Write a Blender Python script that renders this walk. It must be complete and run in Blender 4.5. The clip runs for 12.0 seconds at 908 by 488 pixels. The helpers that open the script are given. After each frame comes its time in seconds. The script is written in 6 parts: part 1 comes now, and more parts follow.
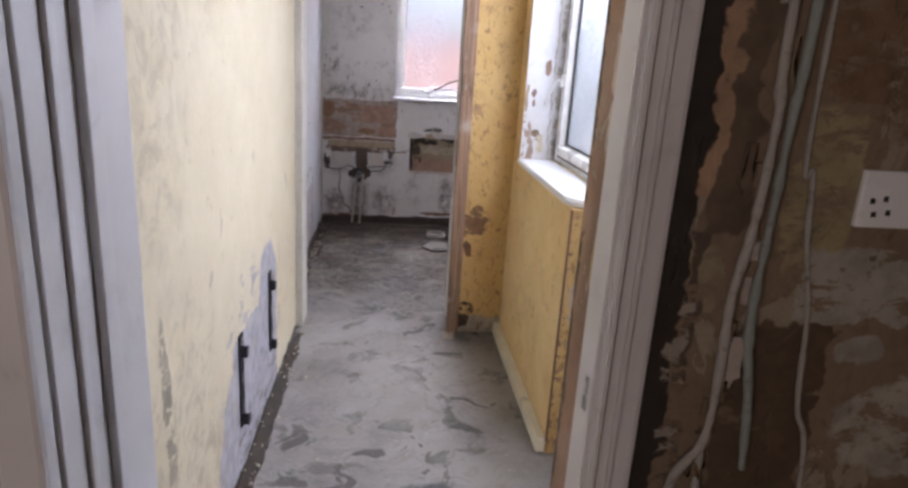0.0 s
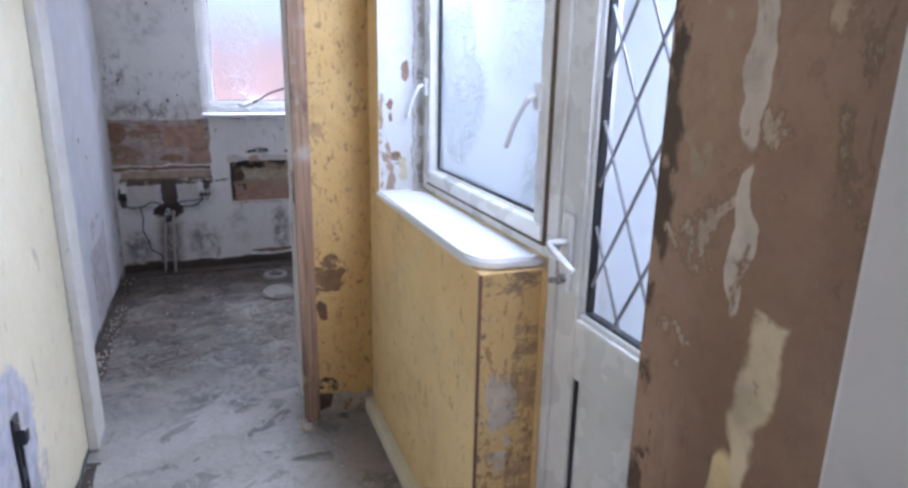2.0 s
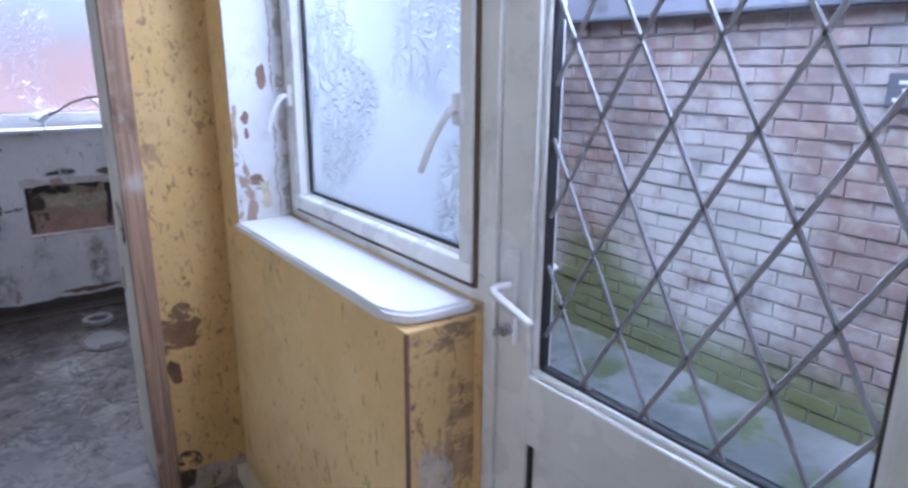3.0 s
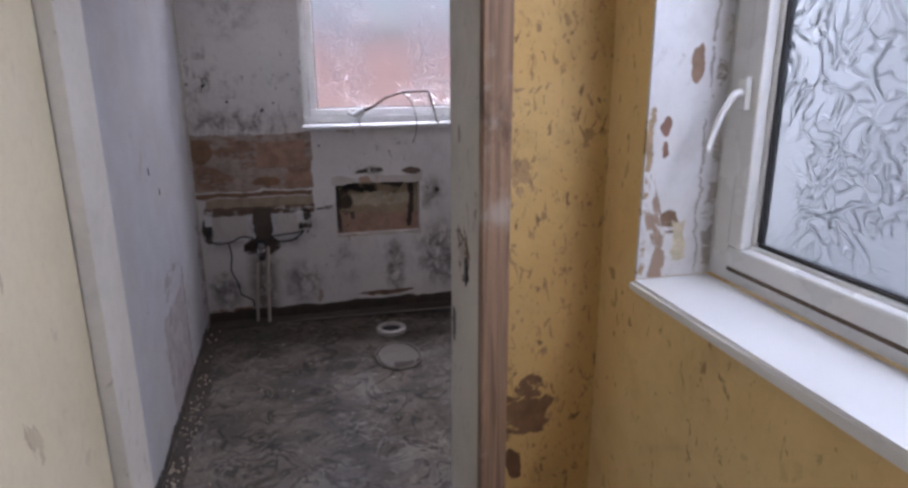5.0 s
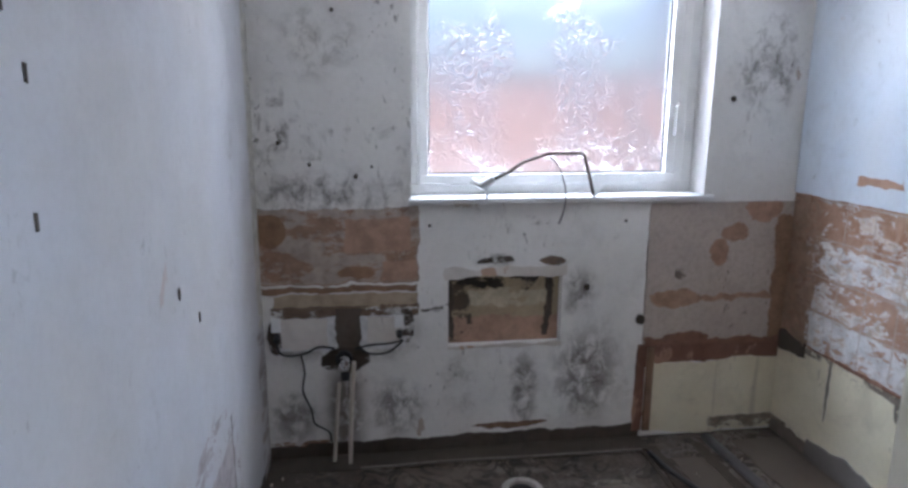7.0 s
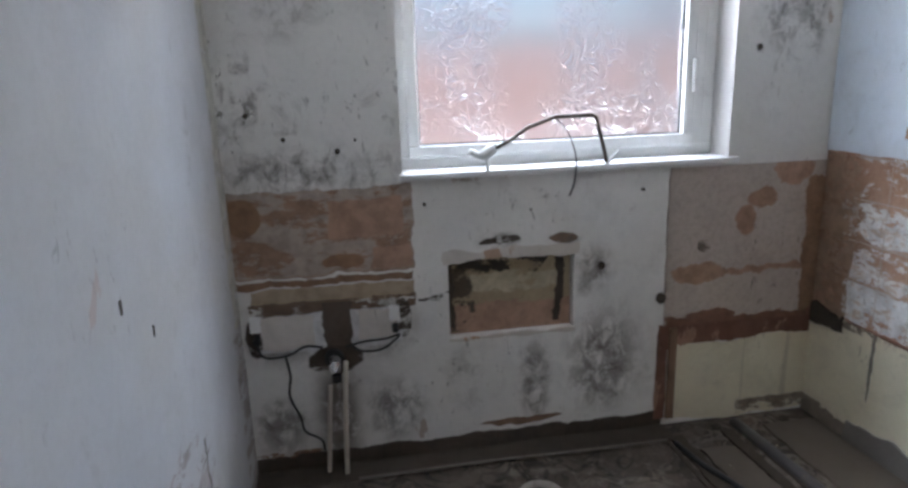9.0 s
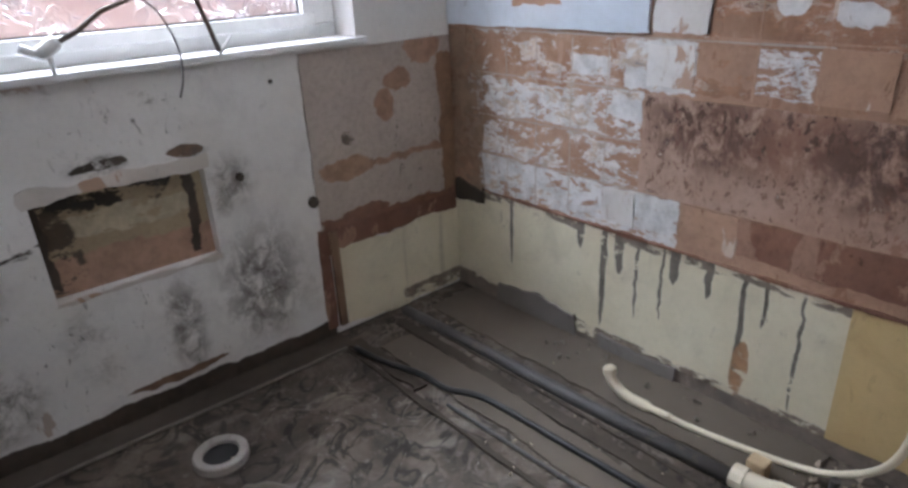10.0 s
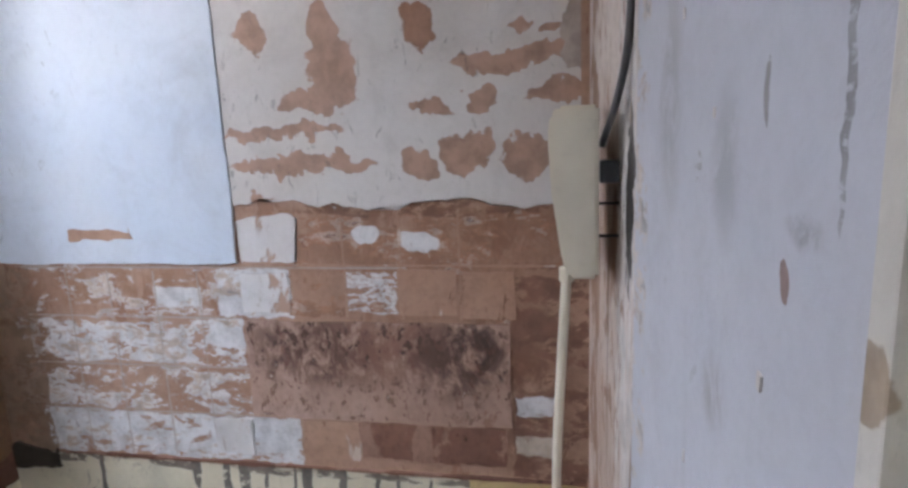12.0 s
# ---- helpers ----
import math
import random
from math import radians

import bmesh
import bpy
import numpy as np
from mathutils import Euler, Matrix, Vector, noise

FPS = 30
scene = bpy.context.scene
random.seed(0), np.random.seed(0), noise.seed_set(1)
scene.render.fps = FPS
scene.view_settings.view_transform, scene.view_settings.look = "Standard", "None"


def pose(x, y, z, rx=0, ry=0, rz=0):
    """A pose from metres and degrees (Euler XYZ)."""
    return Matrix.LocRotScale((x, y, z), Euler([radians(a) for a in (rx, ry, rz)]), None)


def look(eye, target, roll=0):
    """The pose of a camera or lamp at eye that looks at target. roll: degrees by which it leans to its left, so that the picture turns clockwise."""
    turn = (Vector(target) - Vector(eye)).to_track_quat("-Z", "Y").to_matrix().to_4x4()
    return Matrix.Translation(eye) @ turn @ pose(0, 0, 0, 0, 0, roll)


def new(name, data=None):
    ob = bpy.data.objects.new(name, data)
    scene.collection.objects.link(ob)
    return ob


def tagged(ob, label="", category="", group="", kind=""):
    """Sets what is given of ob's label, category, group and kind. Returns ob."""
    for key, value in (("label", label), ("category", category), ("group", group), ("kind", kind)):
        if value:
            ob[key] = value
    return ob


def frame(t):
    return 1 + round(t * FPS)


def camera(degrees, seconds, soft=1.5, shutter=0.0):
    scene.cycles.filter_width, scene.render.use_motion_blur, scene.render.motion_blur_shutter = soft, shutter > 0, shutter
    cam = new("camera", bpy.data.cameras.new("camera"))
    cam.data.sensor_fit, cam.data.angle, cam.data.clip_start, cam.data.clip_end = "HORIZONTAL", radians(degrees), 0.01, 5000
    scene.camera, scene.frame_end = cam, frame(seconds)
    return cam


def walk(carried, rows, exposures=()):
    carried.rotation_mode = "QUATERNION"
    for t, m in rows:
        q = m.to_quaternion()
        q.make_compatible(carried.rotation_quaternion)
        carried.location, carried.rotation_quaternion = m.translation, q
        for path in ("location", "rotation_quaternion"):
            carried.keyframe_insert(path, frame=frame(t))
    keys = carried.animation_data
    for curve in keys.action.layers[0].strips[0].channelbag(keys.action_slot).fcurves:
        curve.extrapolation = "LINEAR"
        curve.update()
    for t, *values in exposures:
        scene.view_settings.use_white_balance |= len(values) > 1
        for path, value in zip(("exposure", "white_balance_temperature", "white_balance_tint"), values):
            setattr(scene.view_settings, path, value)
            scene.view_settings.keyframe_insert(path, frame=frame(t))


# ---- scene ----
cam = camera(70.4, 12.0, 2.9)
PATH = [
    (0, (0.412, 0.805, 1.388), (0.619, 2.717, 0.841), 3.7),
    (0.5, (0.395, 0.883, 1.385), (0.591, 2.795, 0.833), 4.5),
    (1, (0.358, 1.071, 1.416), (0.633, 2.975, 0.871), 3.3),
    (1.5, (0.423, 1.348, 1.389), (0.884, 3.22, 0.856), 2.1),
    (2, (0.462, 1.557, 1.394), (1.147, 3.361, 0.867), 1.1),
    (2.2, (0.473, 1.638, 1.397), (1.302, 3.377, 0.862), 1.0),
    (2.5, (0.453, 1.782, 1.397), (1.508, 3.398, 0.872), 0.9),
    (2.7, (0.444, 1.839, 1.411), (1.603, 3.382, 0.885), 0.7),
    (4.3, (0.464, 2.3, 1.389), (1.128, 4.109, 0.855), -1.6),
    (4.5, (0.45, 2.388, 1.385), (1.052, 4.219, 0.849), -0.6),
    (5, (0.368, 2.694, 1.386), (0.83, 4.563, 0.845), -0.3),
    (5.5, (0.352, 2.999, 1.347), (0.694, 4.892, 0.8), -0.3),
    (6, (0.357, 3.322, 1.316), (0.61, 5.219, 0.734), 0.5),
    (6.5, (0.31, 3.607, 1.322), (0.553, 5.501, 0.728), 0.6),
    (7, (0.256, 3.795, 1.416), (0.524, 5.732, 0.997), 0.3),
    (7.2, (0.22, 3.836, 1.451), (0.522, 5.796, 1.189), 0.2),
    (8.8, (0.237, 3.995, 1.422), (0.512, 5.952, 1.111), -1.4),
    (9, (0.247, 4.087, 1.37), (0.558, 6.0, 0.877), -1.9),
    (9.5, (0.323, 4.18, 1.281), (0.886, 5.96, 0.565), -3.3),
    (10, (0.404, 4.319, 1.274), (1.579, 5.729, 0.478), -2.8),
    (10.1, (0.432, 4.329, 1.265), (1.713, 5.642, 0.469), -3.0),
    (10.5, (0.442, 4.44, 1.286), (2.06, 5.227, 0.413), -2.3),
    (11, (0.438, 4.473, 1.297), (2.171, 4.915, 0.403), -3.0),
    (11.5, (0.441, 4.47, 1.377), (2.266, 4.846, 0.648), -3.5),
    (12, (0.42, 4.458, 1.469), (2.344, 4.825, 1.064), -2.4),
]
EXPOSURES = [(0.0, 0.5, 6600, 24), (1.0, 0.7, 6250, 22), (1.5, 0.6, 6050, 22), (2.0, 0.6, 5650, 20), (2.7, 0.5, 5250, 22), (4.3, -0.15, 6100, 26), (5.5, -0.2, 6500, 26), (6.5, 0.4, 6100, 15), (7.2, 0.4, 6000, 14), (9.0, 0.15, 6250, 11), (9.5, 0.1, 6450, 14), (10.5, 0.65, 6400, 15), (11.5, 0.5, 6350, 17), (12.0, 0.5, 6350, 17)]
walk(cam, [(t, look(eye, target, roll)) for t, eye, target, roll in PATH], EXPOSURES)

# ---- world and lights ----
world = bpy.data.worlds.new("world")
scene.world = world
world.use_nodes = True
wn = world.node_tree.nodes
sky = wn.new("ShaderNodeTexSky")
sky.sky_type, sky.sun_disc = "NISHITA", False
sky.sun_elevation, sky.sun_rotation = radians(52), radians(203)
sky.air_density, sky.dust_density = 1.0, 1.5
wn["Background"].inputs["Strength"].default_value = 0.15
world.node_tree.links.new(sky.outputs["Color"], wn["Background"].inputs["Color"])


def area_lamp(name, place, target, width, height, watts, colour):
    data = bpy.data.lights.new(name, "AREA")
    data.shape, data.size, data.size_y, data.energy, data.color = "RECTANGLE", width, height, watts, colour
    ob = new(name, data)
    ob.matrix_world = look(place, target)
    return ob


sun_data = bpy.data.lights.new("sun", "SUN")
sun_data.energy, sun_data.angle, sun_data.color = 2.0, radians(12), (1.0, 0.96, 0.9)
sun = new("sun", sun_data)
sun.matrix_world = look((-1.8, -4.2, 6.0), (0.0, 0.0, 0.0))
# added fill lamp inside the closed first room, which has no window
area_lamp("room_fill_lamp", (-1.60, -1.70, 1.6), (0.9, 2.6, 0.8), 0.9, 0.9, 21, (1.0, 0.93, 0.87))
area_lamp("daylight_yard", (2.35, 2.9, 3.3), (2.25, 3.1, 0.0), 1.7, 2.2, 200, (0.72, 0.85, 1.0))
# daylight in the upper parts of the two side openings and over the rear window
area_lamp("daylight_side_window", (1.30, 3.30, 1.95), (0.35, 3.2, 0.0), 0.8, 0.3, 14, (0.74, 0.86, 1.0))
area_lamp("daylight_side_door", (1.30, 2.42, 1.88), (0.35, 2.3, 0.0), 0.5, 0.35, 12, (0.74, 0.86, 1.0))
area_lamp("daylight_rear_window", (1.03, 6.80, 2.42), (1.0, 5.0, 1.15), 1.25, 0.9, 108, (0.80, 0.90, 1.0))
# added fill lamp below the bathroom window, lights the ceiling in place of bounced sky light
area_lamp("ceiling_fill_from_garden", (1.03, 6.95, 0.72), (1.0, 5.2, 2.35), 1.25, 0.5, 112, (0.90, 0.95, 1.0))


# ---- material helpers ----
class Nodes:
    """A short hand for node materials, in world metres."""

    def __init__(self, name):
        self.mat = bpy.data.materials.new(name)
        self.mat.use_nodes = True
        self.tree = self.mat.node_tree
        self.bsdf = self.tree.nodes["Principled BSDF"]
        self.geo = self.tree.nodes.new("ShaderNodeNewGeometry")
        self.at = self.geo.outputs["Position"]

    def link(self, a, b):
        if isinstance(a, (int, float)):
            b.default_value = a
        elif isinstance(a, tuple):
            b.default_value = (*a, 1.0) if len(a) == 3 and len(b.default_value) == 4 else a
        else:
            self.tree.links.new(a, b)

    def local(self):
        self.at = self.tree.nodes.new("ShaderNodeTexCoord").outputs["Object"]
        return self

    def stretch(self, sx, sy, sz):
        n = self.tree.nodes.new("ShaderNodeMapping")
        n.inputs["Scale"].default_value = (sx, sy, sz)
        self.link(self.at, n.inputs["Vector"])
        return n.outputs["Vector"]

    def noise(self, scale, detail=4.0, rough=0.55, distort=0.0, at=None, shift=0.0):
        n = self.tree.nodes.new("ShaderNodeTexNoise")
        v = at or self.at
        if shift:
            m = self.tree.nodes.new("ShaderNodeMapping")
            m.inputs["Location"].default_value = (shift, shift * 1.7, shift * 0.6)
            self.link(v, m.inputs["Vector"])
            v = m.outputs["Vector"]
        self.link(v, n.inputs["Vector"])
        n.inputs["Scale"].default_value, n.inputs["Detail"].default_value = scale, detail
        n.inputs["Roughness"].default_value, n.inputs["Distortion"].default_value = rough, distort
        return n.outputs["Fac"]

    def cells(self, scale, at=None):
        n = self.tree.nodes.new("ShaderNodeTexVoronoi")
        self.link(at or self.at, n.inputs["Vector"])
        n.inputs["Scale"].default_value = scale
        return n.outputs["Distance"]

    def step(self, value, low, high, out0=0.0, out1=1.0):
        n = self.tree.nodes.new("ShaderNodeMapRange")
        n.interpolation_type = "SMOOTHSTEP"
        self.link(value, n.inputs["Value"])
        n.inputs["From Min"].default_value, n.inputs["From Max"].default_value = low, high
        n.inputs["To Min"].default_value, n.inputs["To Max"].default_value = out0, out1
        return n.outputs["Result"]

    def math(self, op, a, b=0.0, clamp=False):
        n = self.tree.nodes.new("ShaderNodeMath")
        n.operation, n.use_clamp = op, clamp
        self.link(a, n.inputs[0])
        self.link(b, n.inputs[1])
        return n.outputs[0]

    def times(self, *values):
        out = values[0]
        for v in values[1:]:
            out = self.math("MULTIPLY", out, v)
        return out

    def most(self, *values):
        out = values[0]
        for v in values[1:]:
            out = self.math("MAXIMUM", out, v)
        return out

    def axis(self, k):
        if not hasattr(self, "split"):
            self.split = self.tree.nodes.new("ShaderNodeSeparateXYZ")
            self.link(self.at, self.split.inputs[0])
        return self.split.outputs[k]

    def blob(self, x, y, z, rx, ry, rz, edge=0.35, wobble=0.5, scale=9.0):
        """An uneven stain round a place, 1 inside, 0 outside."""
        total = None
        for k, (c, r) in enumerate(((x, rx), (y, ry), (z, rz))):
            d = self.math("DIVIDE", self.math("SUBTRACT", self.axis(k), c), r)
            d = self.math("MULTIPLY", d, d)
            total = d if total is None else self.math("ADD", total, d)
        total = self.math("ADD", self.math("SQRT", total), self.math("MULTIPLY", self.math("SUBTRACT", self.noise(scale, 5), 0.5), wobble * 2))
        return self.step(total, 1.0 + edge, 1.0 - edge)

    def warped(self, coarse=0.05, fine=0.022):
        """The position, pushed about by two sizes of noise, for ragged outlines."""
        out = self.at
        for scale, size, lift in ((7.0, coarse, 3.0), (26.0, fine, 9.0)):
            n = self.tree.nodes.new("ShaderNodeTexNoise")
            self.link(self.at, n.inputs["Vector"])
            n.inputs["Scale"].default_value, n.inputs["Detail"].default_value = scale, lift
            for op, value in (("SUBTRACT", (0.5, 0.5, 0.5)), ("MULTIPLY", (size * 2, size * 2, size * 2))):
                v = self.tree.nodes.new("ShaderNodeVectorMath")
                v.operation = op
                self.link(n.outputs["Color"] if op == "SUBTRACT" else last, v.inputs[0])
                v.inputs[1].default_value = value
                last = v.outputs[0]
            add = self.tree.nodes.new("ShaderNodeVectorMath")
            add.operation = "ADD"
            self.link(out, add.inputs[0])
            self.link(last, add.inputs[1])
            out = add.outputs[0]
        return out

    def area(self, shape, at, centre, radii, edge=0.003):
        """A box 'r', an ellipse 'e' or a soft-edged ellipse 's' round centre, 1 inside."""
        ops = (("SUBTRACT", centre), ("ABSOLUTE", None), ("SUBTRACT", radii)) if shape == "r" else (("SUBTRACT", centre), ("MULTIPLY", tuple(1 / r for r in radii)))
        for op, value in ops:
            v = self.tree.nodes.new("ShaderNodeVectorMath")
            v.operation = op
            self.link(at, v.inputs[0])
            if value:
                v.inputs[1].default_value = value
            at = v.outputs[0]
        if shape == "r":
            s = self.tree.nodes.new("ShaderNodeSeparateXYZ")
            self.link(at, s.inputs[0])
            return self.step(self.most(s.outputs[0], s.outputs[1], s.outputs[2]), edge, -edge)
        v = self.tree.nodes.new("ShaderNodeVectorMath")
        v.operation = "LENGTH"
        self.link(at, v.inputs[0])
        return self.step(v.outputs["Value"], 1.2, 0.25) if shape == "s" else self.step(v.outputs["Value"], 1.06, 0.94)

    def mix(self, fac, a, b):
        n = self.tree.nodes.new("ShaderNodeMix")
        n.data_type = "RGBA"
        self.link(fac, n.inputs["Factor"])
        self.link(a, n.inputs[6])
        self.link(b, n.inputs[7])
        return n.outputs[2]

    def random(self):
        return self.tree.nodes.new("ShaderNodeObjectInfo").outputs["Random"]

    def bump(self, height, strength=0.3, distance=0.004):
        n = self.tree.nodes.new("ShaderNodeBump")
        n.inputs["Strength"].default_value, n.inputs["Distance"].default_value = strength, distance
        self.link(height, n.inputs["Height"])
        self.link(n.outputs["Normal"], self.bsdf.inputs["Normal"])

    def done(self, colour, rough=0.8, metal=0.0):
        self.link(colour, self.bsdf.inputs["Base Color"])
        self.link(rough, self.bsdf.inputs["Roughness"])
        self.link(metal, self.bsdf.inputs["Metallic"])
        return self.mat


def old_paint(name, base, alt, bare, spots=0.5, bare_level=0.62, mould=0.5, seed=0.0, drips=0.0, grime=(0.10, 0.085, 0.07), marks=(), layers=(), warp=(0.05, 0.022), everywhere=False, grain=0.08, dirty=0.35, along=1.5, streaks=11.0, blotch=()):
    """Damp, flaking wall paint: two tones, bare plaster where it flaked, black mould specks and runs."""
    m = Nodes(name)
    c = m.mix(m.step(m.noise(1.8, 5, 0.6, shift=seed), 0.36, 0.66), base, alt)
    dirt = m.step(m.noise(5.0, 6, 0.65, 0.6, shift=seed + 3), 0.48, 0.78)
    c = m.mix(m.math("MULTIPLY", dirt, dirty), c, tuple(v * 0.55 for v in alt))
    tall = m.stretch(1.0, 1.0, 0.45)
    flake = m.step(m.noise(6.5, 7, 0.62, 0.4, at=tall, shift=seed + 7), bare_level - 0.045, bare_level - 0.02)
    c = m.mix(m.math("MULTIPLY", flake, 0.9), c, bare)
    c = m.mix(m.math("MULTIPLY", m.step(m.noise(47.0, 6, 0.72, 0.3, shift=seed + 41), 0.42, 0.66), grain), c, tuple(v * 0.45 for v in alt))
    lift = None
    if layers:
        at = m.warped(*warp)
        streak = m.math("ADD", m.math("MULTIPLY", m.noise(streaks, 7, 0.66, 0.5, at=m.stretch(0.9 / along, 0.9 / along, along), shift=seed + 31), 0.68), m.math("MULTIPLY", m.noise(44.0, 5, 0.7, 0.4, at=m.stretch(1.05 / along, 1.05 / along, 0.87 * along), shift=seed + 33), 0.32))
        fine = m.step(m.noise(19.0, 6, 0.65, shift=seed + 37), 0.35, 0.68)
        cloud = None
        for shape, centre, radii, colour, broken in layers:
            mask = m.area(shape, at, centre, radii)
            if shape == "s":
                cloud = cloud or m.noise(17.0, 8, 0.72, 0.4, at=m.stretch(1.0, 1.0, 0.7), shift=seed + 43)
                mask = m.times(mask, m.step(cloud, broken - 0.09, broken + 0.11), 0.85)
                c = m.mix(mask, c, colour)
                continue
            if broken:
                mask = m.times(mask, m.step(streak, broken - 0.015, broken + 0.04))
            c = m.mix(mask, c, m.mix(fine, colour, tuple(v * 0.68 for v in colour)))
            lift = mask if lift is None else m.math("SUBTRACT", mask, m.math("MULTIPLY", lift, 0.5))
    where = 1.0 if everywhere else m.step(m.noise(2.1, 3, shift=seed + 11), 0.46, 0.64)
    speck = m.step(m.noise(58.0 if everywhere else 34.0, 5, 0.7, 0.8, at=tall, shift=seed + 5), 0.575 if everywhere else 0.60, 0.64 if everywhere else 0.67)
    c = m.mix(m.times(speck, where, spots), c, grime)
    soft = m.times(m.step(m.noise(7.0, 6, 0.7, 0.5, shift=seed + 19), 0.56, 0.74), m.step(m.noise(1.4, 3, shift=seed + 23), 0.46, 0.62), mould)
    c = m.mix(soft, c, tuple(v * 1.4 for v in grime))
    for size, level, depth, tall_by, colour in blotch:
        fleck = m.step(m.noise(size, 3, 0.6, 0.7, at=m.stretch(1.0, 1.0, tall_by), shift=seed + size), level, level + 0.035)
        c = m.mix(m.times(fleck, m.step(m.noise(size * 0.13, 3, shift=seed + 2 * size), 0.34, 0.60, 0.25, 1.0), depth), c, colour)
    if drips:
        run = m.step(m.noise(13.0, 3, 0.5, at=m.stretch(1.0, 1.0, 0.06), shift=seed + 29), 0.64, 0.72)
        c = m.mix(m.times(run, drips), c, grime)
    for x, y, z, rx, rz, depth in marks:
        spot = m.times(m.blob(x, y, z, rx, rx + 0.2, rz, 0.5, 0.6, 11.0), m.step(m.noise(15.0, 8, 0.72, 0.6, shift=seed + x), 0.42, 0.68), depth)
        c = m.mix(spot, c, grime)
    h = m.math("SUBTRACT", m.math("ADD", m.math("MULTIPLY", m.noise(55.0, 5, 0.65), 0.35), m.math("MULTIPLY", m.noise(4.0, 4), 0.8)), m.math("MULTIPLY", flake, 0.5))
    if lift is not None:
        h = m.math("ADD", h, m.math("MULTIPLY", lift, 0.6))
    m.bump(h, 0.55, 0.006)
    return m.done(c, m.step(m.noise(8.0), 0.3, 0.7, 0.55, 0.85))


def plain(name, base, rough=0.5, metal=0.0, grime=0.25, scale=12.0, relief=0.1, dark=(0.09, 0.075, 0.06)):
    """One material with light soiling and fine relief."""
    m = Nodes(name)
    c = m.mix(m.step(m.noise(scale * 0.25, 4), 0.3, 0.7), base, tuple(v * 0.86 for v in base))
    c = m.mix(m.math("MULTIPLY", m.step(m.noise(scale, 6, 0.7, 0.5), 0.52, 0.75), grime), c, dark)
    m.bump(m.noise(scale * 8, 4), relief, 0.002)
    return m.done(c, m.step(m.noise(scale * 0.6), 0.3, 0.7, max(rough - 0.1, 0.05), min(rough + 0.12, 1.0)), metal)


REAR_MARKS = [(0.36, 6.255, 0.19, 0.09, 0.10, 0.8), (-0.04, 6.255, 0.19, 0.08, 0.08, 0.8), (0.90, 6.255, 0.25, 0.05, 0.14, 0.75), (1.16, 6.255, 0.27, 0.11, 0.17, 0.85),
              (1.10, 6.255, 0.66, 0.06, 0.08, 0.6), (0.05, 6.255, 1.09, 0.25, 0.06, 0.6), (0.10, 6.255, 1.65, 0.12, 0.12, 0.5), (1.86, 6.255, 1.55, 0.12, 0.12, 0.6),
              (0.76, 6.255, 0.81, 0.07, 0.025, 1.0), (1.0, 6.255, 0.80, 0.06, 0.022, 1.0), (-0.12, 6.255, 1.25, 0.05, 0.10, 0.5), (0.62, 6.255, 0.30, 0.06, 0.12, 0.5)]
WHITE, OFF = (0.72, 0.71, 0.70), (0.60, 0.585, 0.565)
PLASTER, BROWN = (0.40, 0.25, 0.16), (0.24, 0.135, 0.075)
SALMON, RUSTY, CHALK, SAND = (0.44, 0.275, 0.195), (0.23, 0.115, 0.075), (0.70, 0.69, 0.69), (0.44, 0.36, 0.30)
DARK_BROWN = (0.07, 0.05, 0.037)


def on_x(shape, u0, u1, v0, v1, colour, broken=0.0, x=2.041):
    """A layer on a wall across x, from its span along y and its heights."""
    return (shape, (x, (u0 + u1) / 2, (v0 + v1) / 2), (0.3, abs(u1 - u0) / 2, abs(v1 - v0) / 2), colour, broken)


def on_y(shape, u0, u1, v0, v1, colour, broken=0.0, y=6.255):
    """A layer on a wall across y, from its span along x and its heights."""
    return (shape, ((u0 + u1) / 2, y, (v0 + v1) / 2), (abs(u1 - u0) / 2, 0.3, abs(v1 - v0) / 2), colour, broken)


